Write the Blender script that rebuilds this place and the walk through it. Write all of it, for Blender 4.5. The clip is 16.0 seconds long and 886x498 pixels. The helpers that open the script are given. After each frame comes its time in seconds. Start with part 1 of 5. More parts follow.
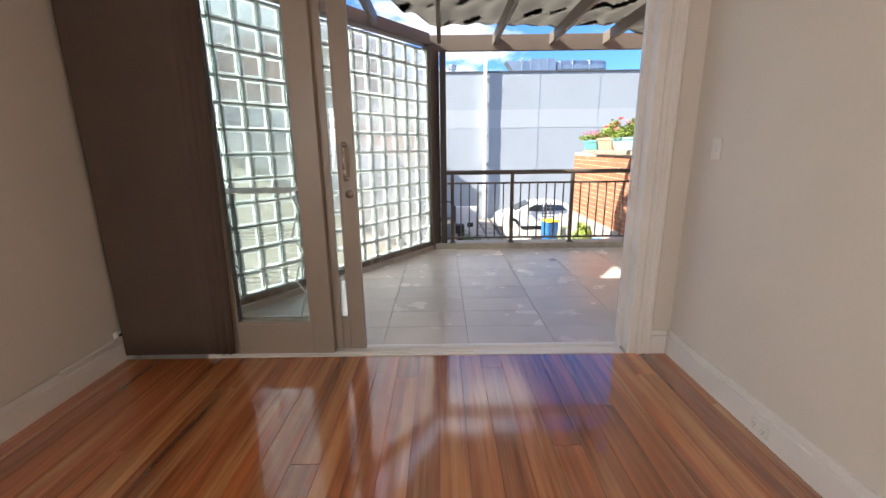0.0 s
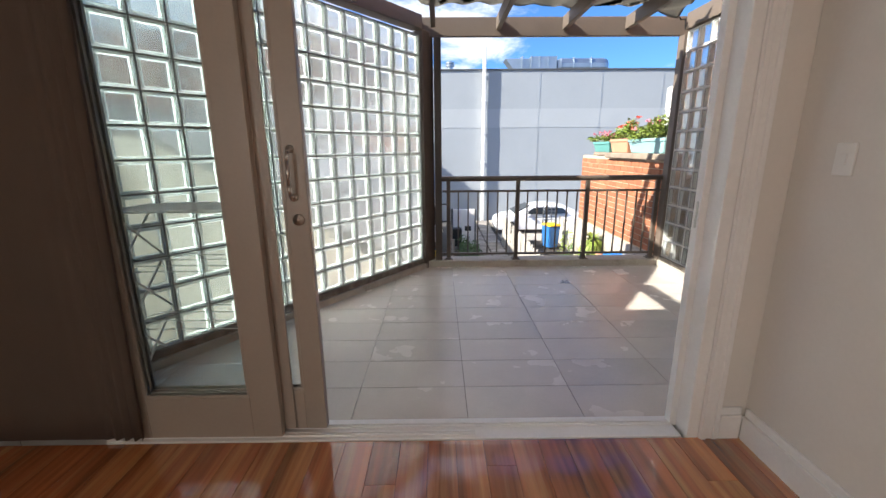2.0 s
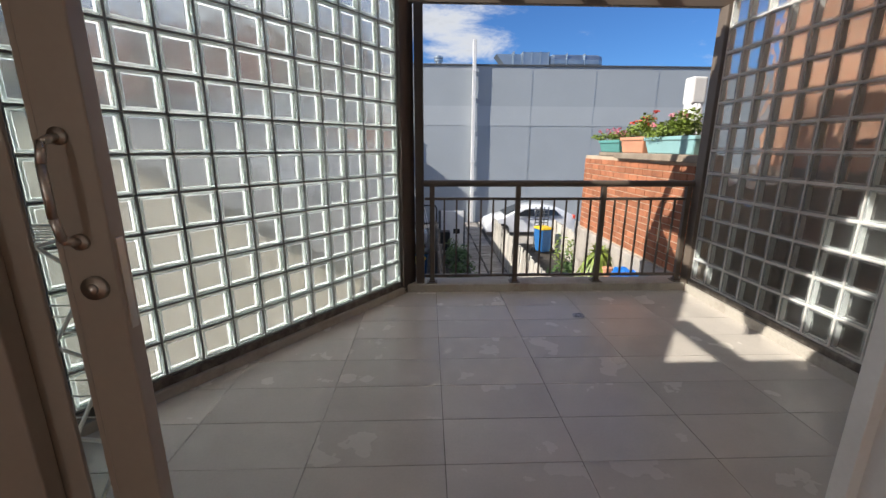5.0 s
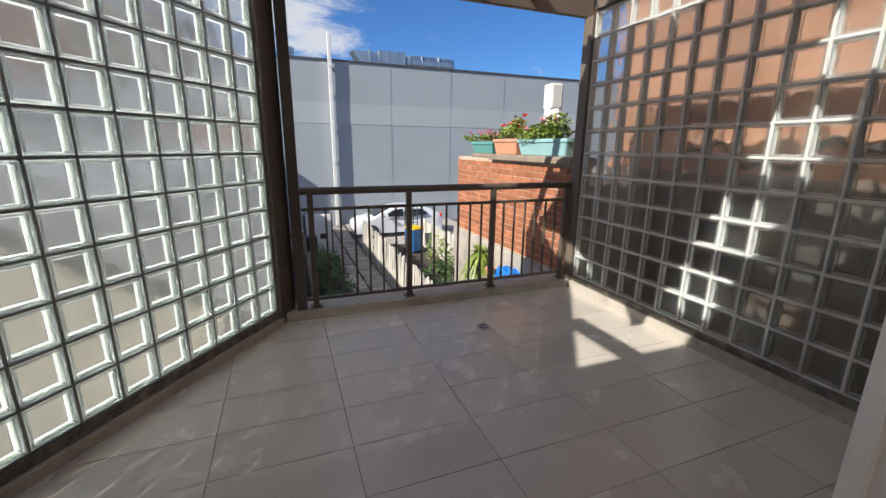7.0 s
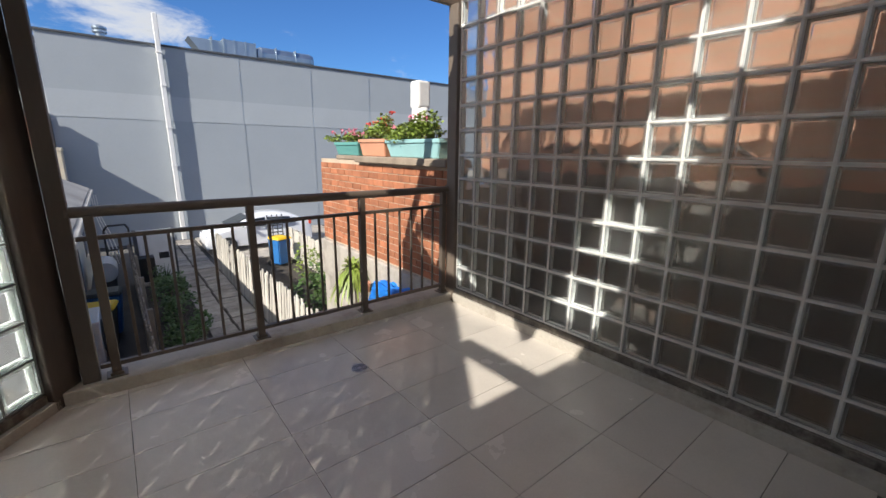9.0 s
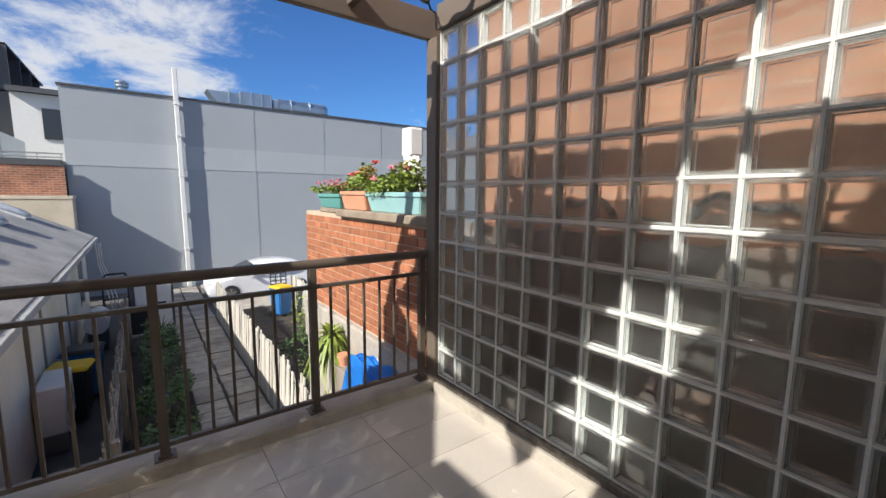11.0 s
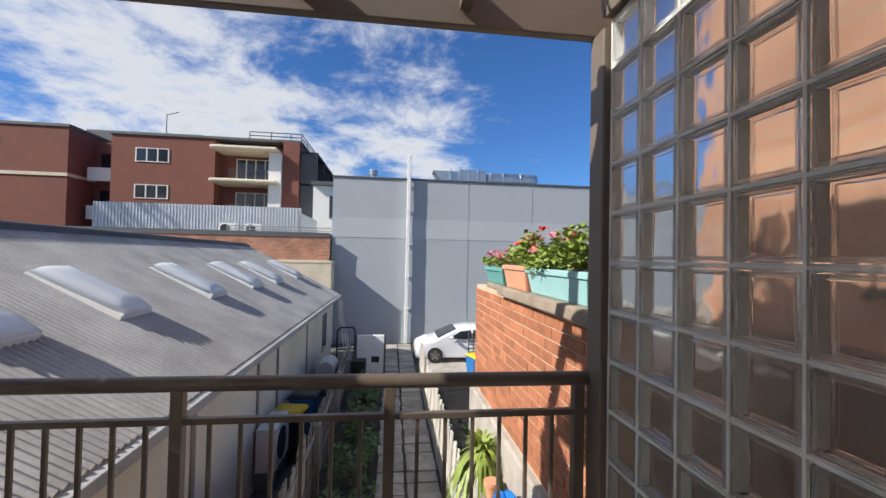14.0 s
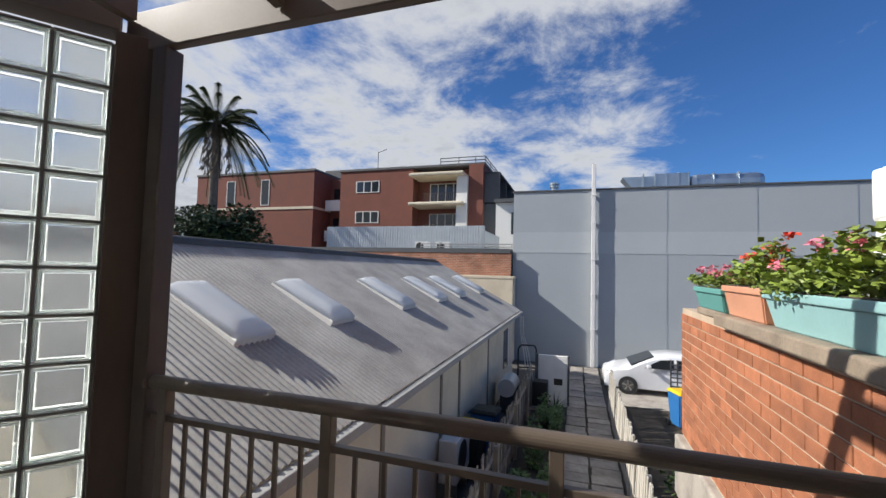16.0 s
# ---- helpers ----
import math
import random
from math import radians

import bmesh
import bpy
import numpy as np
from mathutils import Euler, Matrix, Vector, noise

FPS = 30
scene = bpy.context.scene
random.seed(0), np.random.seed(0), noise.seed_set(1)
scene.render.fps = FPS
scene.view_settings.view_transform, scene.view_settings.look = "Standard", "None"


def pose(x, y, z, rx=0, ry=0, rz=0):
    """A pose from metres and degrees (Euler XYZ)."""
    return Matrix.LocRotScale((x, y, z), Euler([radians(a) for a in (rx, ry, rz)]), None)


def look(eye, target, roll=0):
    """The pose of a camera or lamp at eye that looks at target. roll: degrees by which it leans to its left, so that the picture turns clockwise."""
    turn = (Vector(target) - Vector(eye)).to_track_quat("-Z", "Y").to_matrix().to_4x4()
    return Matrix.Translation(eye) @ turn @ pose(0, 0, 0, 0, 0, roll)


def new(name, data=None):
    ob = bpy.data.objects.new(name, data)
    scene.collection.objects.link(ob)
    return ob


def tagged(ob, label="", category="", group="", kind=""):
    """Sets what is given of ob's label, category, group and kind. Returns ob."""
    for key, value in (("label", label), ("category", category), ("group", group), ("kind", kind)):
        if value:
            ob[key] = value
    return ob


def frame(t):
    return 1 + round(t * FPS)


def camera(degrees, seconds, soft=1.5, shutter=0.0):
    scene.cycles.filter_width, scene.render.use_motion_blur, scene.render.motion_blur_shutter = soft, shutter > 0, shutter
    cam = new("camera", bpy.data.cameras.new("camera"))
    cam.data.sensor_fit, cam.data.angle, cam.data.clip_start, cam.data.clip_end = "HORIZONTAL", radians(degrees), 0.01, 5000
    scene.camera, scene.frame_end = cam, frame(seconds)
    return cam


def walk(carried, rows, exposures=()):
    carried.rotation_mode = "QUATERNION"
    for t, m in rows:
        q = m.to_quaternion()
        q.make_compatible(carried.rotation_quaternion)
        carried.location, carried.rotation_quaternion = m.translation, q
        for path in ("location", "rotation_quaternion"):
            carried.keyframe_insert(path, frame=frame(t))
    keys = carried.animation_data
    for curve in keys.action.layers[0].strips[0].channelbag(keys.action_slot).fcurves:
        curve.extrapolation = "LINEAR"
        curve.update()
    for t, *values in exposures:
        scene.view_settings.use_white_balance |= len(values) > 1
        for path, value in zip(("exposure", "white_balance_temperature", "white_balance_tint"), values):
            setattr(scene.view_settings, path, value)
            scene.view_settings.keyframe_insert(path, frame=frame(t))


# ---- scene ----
cam = camera(94.4, 16.0)
PATH = [
    (0, (0.058, 0.268, 1.398), (0.06, 2.211, 0.923), -0.7),
    (0.5, (0.067, 0.484, 1.419), (0.074, 2.427, 0.942), -0.6),
    (1, (0.086, 0.672, 1.418), (0.093, 2.615, 0.943), -0.6),
    (1.5, (0.09, 0.882, 1.423), (0.103, 2.825, 0.948), -0.4),
    (2, (0.096, 1.059, 1.428), (0.111, 3.001, 0.951), -0.4),
    (2.5, (0.128, 1.247, 1.44), (0.146, 3.189, 0.962), -0.4),
    (3, (0.171, 1.418, 1.432), (0.192, 3.36, 0.953), -0.3),
    (3.5, (0.204, 1.578, 1.418), (0.225, 3.521, 0.941), -0.3),
    (3.7, (0.207, 1.647, 1.416), (0.225, 3.59, 0.941), -0.3),
    (5.8, (0.118, 2.183, 1.41), (0.322, 4.112, 0.923), 1.0),
    (6, (0.105, 2.224, 1.408), (0.372, 4.146, 0.924), 0.9),
    (6.5, (0.053, 2.352, 1.426), (0.521, 4.236, 0.943), 0.8),
    (7, (0.02, 2.465, 1.432), (0.721, 4.275, 0.949), 0.7),
    (7.5, (0.025, 2.54, 1.422), (0.944, 4.249, 0.939), 0.7),
    (8, (0.106, 2.658, 1.422), (1.183, 4.271, 0.936), 0.6),
    (8.5, (0.216, 2.806, 1.424), (1.396, 4.347, 0.942), 0.6),
    (8.7, (0.255, 2.867, 1.425), (1.462, 4.387, 0.945), 0.6),
    (10.8, (0.93, 3.32, 1.501), (2.132, 4.891, 1.203), 0.6),
    (11, (0.987, 3.344, 1.52), (2.164, 4.939, 1.256), 0.5),
    (11.5, (1.146, 3.433, 1.552), (2.235, 5.101, 1.379), 0.4),
    (12, (1.318, 3.512, 1.582), (2.277, 5.265, 1.493), 0.5),
    (12.5, (1.488, 3.596, 1.583), (2.279, 5.433, 1.554), 0.6),
    (13, (1.655, 3.71, 1.579), (2.259, 5.617, 1.585), 0.8),
    (13.5, (1.757, 3.912, 1.579), (2.177, 5.867, 1.604), 0.8),
    (14, (1.811, 4.119, 1.595), (2.056, 6.104, 1.638), 1.2),
    (14.5, (1.838, 4.275, 1.599), (1.902, 6.273, 1.659), 1.1),
    (15, (1.871, 4.389, 1.608), (1.731, 6.383, 1.687), 1.1),
    (15.5, (1.891, 4.459, 1.609), (1.516, 6.421, 1.701), 1.2),
    (16, (1.869, 4.493, 1.605), (1.246, 6.391, 1.703), 1.5),
]
walk(cam, [(t, look(eye, target, roll)) for t, eye, target, roll in PATH],
     exposures=[(0.0, 1.65), (1.5, 1.42), (3.0, 1.05), (3.7, 0.8), (5.8, 0.43), (8.7, 0.48), (11.0, 0.5), (13.5, 0.52), (14.5, 0.5), (16.0, 0.28)])

# ---- world, sun ----
SUN = Vector((1.0, 0.316, -0.752)).normalized()
ELEV = math.asin(-SUN.z)
AZIM = math.atan2(-SUN.x, -SUN.y)
world = bpy.data.worlds.new("sky")
scene.world = world
world.use_nodes = True
wt = world.node_tree
wt.nodes.clear()


def wnode(kind, **kw):
    n = wt.nodes.new(kind)
    for k, v in kw.items():
        n.inputs[k].default_value = v
    return n


sky = wt.nodes.new("ShaderNodeTexSky")
sky.sky_type = "NISHITA"
sky.sun_disc = False
sky.sun_elevation = ELEV
sky.sun_rotation = AZIM
sky.ozone_density = 3.0
sky.air_density = 1.0
sky.dust_density = 0.4
coord = wt.nodes.new("ShaderNodeTexCoord")
split = wt.nodes.new("ShaderNodeSeparateXYZ")
wt.links.new(coord.outputs["Generated"], split.inputs[0])
up = wt.nodes.new("ShaderNodeMath")
up.operation = "MAXIMUM"
up.inputs[1].default_value = 0.0
wt.links.new(split.outputs[2], up.inputs[0])
lift = wt.nodes.new("ShaderNodeMath")
lift.operation = "ADD"
lift.inputs[1].default_value = 0.22
wt.links.new(up.outputs[0], lift.inputs[0])
flat = []
for k in (0, 1):
    d = wt.nodes.new("ShaderNodeMath")
    d.operation = "DIVIDE"
    wt.links.new(split.outputs[k], d.inputs[0])
    wt.links.new(lift.outputs[0], d.inputs[1])
    flat.append(d)
join = wt.nodes.new("ShaderNodeCombineXYZ")
wt.links.new(flat[0].outputs[0], join.inputs[0])
wt.links.new(flat[1].outputs[0], join.inputs[1])
join.inputs[2].default_value = 5.2
cloud = wt.nodes.new("ShaderNodeTexNoise")
cloud.inputs["Scale"].default_value = 2.6
cloud.inputs["Detail"].default_value = 9.0
cloud.inputs["Roughness"].default_value = 0.64
cloud.inputs["Distortion"].default_value = 0.25
wt.links.new(join.outputs[0], cloud.inputs["Vector"])
big = wt.nodes.new("ShaderNodeTexNoise")
big.inputs["Scale"].default_value = 0.55
big.inputs["Detail"].default_value = 2.0
wt.links.new(join.outputs[0], big.inputs["Vector"])
addn = wt.nodes.new("ShaderNodeMath")
addn.operation = "MULTIPLY_ADD"
addn.inputs[1].default_value = 0.75
wt.links.new(big.outputs["Fac"], addn.inputs[0])
wt.links.new(cloud.outputs["Fac"], addn.inputs[2])
side = wt.nodes.new("ShaderNodeMapRange")
side.inputs["From Min"].default_value = 0.10
side.inputs["From Max"].default_value = 0.28
side.inputs["To Min"].default_value = 0.09
side.inputs["To Max"].default_value = -0.15
wt.links.new(split.outputs[0], side.inputs["Value"])
lean = wt.nodes.new("ShaderNodeMath")
wt.links.new(side.outputs[0], lean.inputs[0])
wt.links.new(addn.outputs[0], lean.inputs[1])
low = wt.nodes.new("ShaderNodeMapRange")
low.inputs["From Min"].default_value = 0.07
low.inputs["From Max"].default_value = 0.17
low.inputs["To Min"].default_value = 0.24
low.inputs["To Max"].default_value = 0.0
wt.links.new(split.outputs[2], low.inputs["Value"])
haze = wt.nodes.new("ShaderNodeMath")
wt.links.new(low.outputs[0], haze.inputs[0])
wt.links.new(lean.outputs[0], haze.inputs[1])
ramp = wt.nodes.new("ShaderNodeMapRange")
ramp.interpolation_type = "SMOOTHSTEP"
ramp.inputs["From Min"].default_value = 0.80
ramp.inputs["From Max"].default_value = 1.06
wt.links.new(haze.outputs[0], ramp.inputs["Value"])
blue = wt.nodes.new("ShaderNodeMix")
blue.data_type = "RGBA"
blue.blend_type = "MULTIPLY"
blue.inputs["Factor"].default_value = 1.0
blue.inputs["B"].default_value = (0.44, 0.76, 1.19, 1)
wt.links.new(sky.outputs[0], blue.inputs["A"])
mixc = wt.nodes.new("ShaderNodeMix")
mixc.data_type = "RGBA"
shade = wt.nodes.new("ShaderNodeMapRange")
shade.inputs["From Min"].default_value = 0.96
shade.inputs["From Max"].default_value = 1.22
wt.links.new(haze.outputs[0], shade.inputs["Value"])
puff = wt.nodes.new("ShaderNodeMix")
puff.data_type = "RGBA"
puff.inputs["A"].default_value = (7.1, 7.3, 7.7, 1)
puff.inputs["B"].default_value = (4.4, 4.8, 5.5, 1)
wt.links.new(shade.outputs[0], puff.inputs["Factor"])
wt.links.new(puff.outputs["Result"], mixc.inputs["B"])
wt.links.new(ramp.outputs[0], mixc.inputs["Factor"])
wt.links.new(blue.outputs["Result"], mixc.inputs["A"])
bg = wt.nodes.new("ShaderNodeBackground")
bg.inputs["Strength"].default_value = 0.080
wt.links.new(mixc.outputs["Result"], bg.inputs["Color"])
wout = wt.nodes.new("ShaderNodeOutputWorld")
wt.links.new(bg.outputs[0], wout.inputs[0])

sun_data = bpy.data.lights.new("sun", "SUN")
sun_data.energy = 5.0
sun_data.angle = radians(0.53)
sun_data.color = (1.0, 0.95, 0.87)
sun_ob = new("sun", sun_data)
sun_ob.matrix_world = look((0, 0, 30), Vector((0, 0, 30)) + SUN)

# unseen fill lamp at the side behind the walker, added to brighten the room
fill_lamp = bpy.data.lights.new("room_fill", "AREA")
fill_lamp.shape = "RECTANGLE"
fill_lamp.size, fill_lamp.size_y = 1.1, 1.1
fill_lamp.energy = 23.0
fill_lamp.color = (1.0, 0.96, 0.91)
fill_lamp_ob = new("room_fill", fill_lamp)
fill_lamp_ob.matrix_world = look((-2.10, -1.85, 1.57), (0.0, -1.0, 1.2))

# ---- materials ----
def material(name, colour, rough=0.6, metal=0.0, var=0.12, scale=6.0, fine=60.0, bump=0.15, depth=0.004,
             dirt=None, dirt_amount=0.0, dirt_scale=1.2, stretch=(1, 1, 1), spec=0.5, per_piece=0.0, coat=0.0):
    """A painted, stone, wood or metal surface with broad and fine variation, dirt and relief."""
    m = bpy.data.materials.new(name)
    m.use_nodes = True
    nt = m.node_tree
    bsdf = nt.nodes["Principled BSDF"]
    bsdf.inputs["Metallic"].default_value = metal
    bsdf.inputs["Specular IOR Level"].default_value = spec
    bsdf.inputs["Coat Weight"].default_value = coat
    bsdf.inputs["Coat Roughness"].default_value = 0.08
    bsdf.inputs["Coat IOR"].default_value = 1.65
    tc = nt.nodes.new("ShaderNodeTexCoord")
    mp = nt.nodes.new("ShaderNodeMapping")
    mp.inputs["Scale"].default_value = stretch
    nt.links.new(tc.outputs["Object"], mp.inputs[0])
    vec = mp.outputs[0]
    info = nt.nodes.new("ShaderNodeObjectInfo")
    if per_piece:
        sh = nt.nodes.new("ShaderNodeVectorMath")
        sh.operation = "MULTIPLY_ADD"
        sh.inputs[1].default_value = (37.0, 53.0, 29.0)
        nt.links.new(info.outputs["Random"], sh.inputs[0])
        nt.links.new(vec, sh.inputs[2])
        vec = sh.outputs[0]
    n1 = nt.nodes.new("ShaderNodeTexNoise")
    n1.inputs["Scale"].default_value = scale
    n1.inputs["Detail"].default_value = 5
    n2 = nt.nodes.new("ShaderNodeTexNoise")
    n2.inputs["Scale"].default_value = fine
    n2.inputs["Detail"].default_value = 4
    for n in (n1, n2):
        nt.links.new(vec, n.inputs["Vector"])
    add = nt.nodes.new("ShaderNodeMath")
    add.operation = "MULTIPLY_ADD"
    add.inputs[1].default_value = 0.5
    nt.links.new(n2.outputs["Fac"], add.inputs[0])
    nt.links.new(n1.outputs["Fac"], add.inputs[2])
    rng = nt.nodes.new("ShaderNodeMapRange")
    rng.inputs["From Min"].default_value = 0.45
    rng.inputs["From Max"].default_value = 1.05
    rng.inputs["To Min"].default_value = 1.0 - var * 1.6
    rng.inputs["To Max"].default_value = 1.0 + var
    nt.links.new(add.outputs[0], rng.inputs["Value"])
    fac = rng.outputs[0]
    if per_piece:
        pr = nt.nodes.new("ShaderNodeMapRange")
        pr.inputs["To Min"].default_value = 1.0 - per_piece
        pr.inputs["To Max"].default_value = 1.0 + per_piece
        nt.links.new(info.outputs["Random"], pr.inputs["Value"])
        mm = nt.nodes.new("ShaderNodeMath")
        mm.operation = "MULTIPLY"
        nt.links.new(fac, mm.inputs[0])
        nt.links.new(pr.outputs[0], mm.inputs[1])
        fac = mm.outputs[0]
    mul = nt.nodes.new("ShaderNodeVectorMath")
    mul.operation = "SCALE"
    mul.inputs[0].default_value = colour[:3]
    nt.links.new(fac, mul.inputs["Scale"])
    out = mul.outputs[0]
    if dirt:
        nd = nt.nodes.new("ShaderNodeTexNoise")
        nd.inputs["Scale"].default_value = dirt_scale
        nd.inputs["Detail"].default_value = 8
        nd.inputs["Roughness"].default_value = 0.65
        nt.links.new(vec, nd.inputs["Vector"])
        dr = nt.nodes.new("ShaderNodeMapRange")
        dr.inputs["From Min"].default_value = 0.48
        dr.inputs["From Max"].default_value = 0.72
        dr.inputs["To Max"].default_value = dirt_amount
        nt.links.new(nd.outputs["Fac"], dr.inputs["Value"])
        mx = nt.nodes.new("ShaderNodeMix")
        mx.data_type = "RGBA"
        mx.inputs["B"].default_value = (*dirt, 1)
        nt.links.new(dr.outputs[0], mx.inputs["Factor"])
        nt.links.new(out, mx.inputs["A"])
        out = mx.outputs["Result"]
    nt.links.new(out, bsdf.inputs["Base Color"])
    rr = nt.nodes.new("ShaderNodeMapRange")
    rr.inputs["To Min"].default_value = max(0.02, rough - 0.08)
    rr.inputs["To Max"].default_value = min(1.0, rough + 0.1)
    nt.links.new(n1.outputs["Fac"], rr.inputs["Value"])
    nt.links.new(rr.outputs[0], bsdf.inputs["Roughness"])
    if bump:
        bp = nt.nodes.new("ShaderNodeBump")
        bp.inputs["Strength"].default_value = bump
        bp.inputs["Distance"].default_value = depth
        nt.links.new(n2.outputs["Fac"], bp.inputs["Height"])
        nt.links.new(bp.outputs[0], bsdf.inputs["Normal"])
    return m


def glass(name, colour=(0.95, 0.98, 0.97), rough=0.0, ior=1.45, wave=0.0, wave_scale=8.0, milk=0.0):
    m = bpy.data.materials.new(name)
    m.use_nodes = True
    nt = m.node_tree
    bsdf = nt.nodes["Principled BSDF"]
    bsdf.inputs["Base Color"].default_value = (*colour, 1)
    bsdf.inputs["Transmission Weight"].default_value = 1.0
    bsdf.inputs["Roughness"].default_value = rough
    bsdf.inputs["IOR"].default_value = ior
    if wave:
        tc = nt.nodes.new("ShaderNodeTexCoord")
        n = nt.nodes.new("ShaderNodeTexNoise")
        n.inputs["Scale"].default_value = wave_scale
        n.inputs["Detail"].default_value = 1.0
        info = nt.nodes.new("ShaderNodeObjectInfo")
        sh = nt.nodes.new("ShaderNodeVectorMath")
        sh.operation = "MULTIPLY_ADD"
        sh.inputs[1].default_value = (17.0, 23.0, 11.0)
        nt.links.new(info.outputs["Random"], sh.inputs[0])
        nt.links.new(tc.outputs["Object"], sh.inputs[2])
        nt.links.new(sh.outputs[0], n.inputs["Vector"])
        b = nt.nodes.new("ShaderNodeBump")
        b.inputs["Strength"].default_value = wave
        b.inputs["Distance"].default_value = 0.02
        nt.links.new(n.outputs["Fac"], b.inputs["Height"])
        nt.links.new(b.outputs[0], bsdf.inputs["Normal"])
    if milk:
        tr = nt.nodes.new("ShaderNodeBsdfTranslucent")
        tr.inputs["Color"].default_value = (0.92, 0.94, 0.95, 1)
        mix = nt.nodes.new("ShaderNodeMixShader")
        mix.inputs[0].default_value = milk
        nt.links.new(bsdf.outputs[0], mix.inputs[1])
        nt.links.new(tr.outputs[0], mix.inputs[2])
        nt.links.new(mix.outputs[0], nt.nodes["Material Output"].inputs["Surface"])
    return m


# distant brickwork with its courses
def course_brick(name, one_c, two_c, mortar):
    m = bpy.data.materials.new(name)
    m.use_nodes = True
    nt = m.node_tree
    bsdf = nt.nodes["Principled BSDF"]
    bsdf.inputs["Roughness"].default_value = 0.9
    tc = nt.nodes.new("ShaderNodeTexCoord")
    sp = nt.nodes.new("ShaderNodeSeparateXYZ")
    nt.links.new(tc.outputs["Object"], sp.inputs[0])
    co = nt.nodes.new("ShaderNodeCombineXYZ")
    nt.links.new(sp.outputs[0], co.inputs[0])
    nt.links.new(sp.outputs[2], co.inputs[1])
    br = nt.nodes.new("ShaderNodeTexBrick")
    br.inputs["Color1"].default_value = (*one_c, 1)
    br.inputs["Color2"].default_value = (*two_c, 1)
    br.inputs["Mortar"].default_value = (*mortar, 1)
    br.inputs["Scale"].default_value = 1.0
    br.inputs["Brick Width"].default_value = 0.24
    br.inputs["Row Height"].default_value = 0.086
    br.inputs["Mortar Size"].default_value = 0.010
    br.inputs["Bias"].default_value = -0.1
    nt.links.new(co.outputs[0], br.inputs["Vector"])
    ns = nt.nodes.new("ShaderNodeTexNoise")
    ns.inputs["Scale"].default_value = 1.3
    ns.inputs["Detail"].default_value = 6
    nt.links.new(tc.outputs["Object"], ns.inputs["Vector"])
    rg = nt.nodes.new("ShaderNodeMapRange")
    rg.inputs["From Min"].default_value = 0.3
    rg.inputs["From Max"].default_value = 0.7
    rg.inputs["To Min"].default_value = 0.65
    rg.inputs["To Max"].default_value = 1.25
    nt.links.new(ns.outputs["Fac"], rg.inputs["Value"])
    sc = nt.nodes.new("ShaderNodeVectorMath")
    sc.operation = "SCALE"
    nt.links.new(br.outputs["Color"], sc.inputs[0])
    nt.links.new(rg.outputs[0], sc.inputs["Scale"])
    nt.links.new(sc.outputs[0], bsdf.inputs["Base Color"])
    bp = nt.nodes.new("ShaderNodeBump")
    bp.inputs["Strength"].default_value = 0.6
    bp.inputs["Distance"].default_value = 0.01
    bp.invert = True
    nt.links.new(br.outputs["Fac"], bp.inputs["Height"])
    nt.links.new(bp.outputs[0], bsdf.inputs["Normal"])
    return m


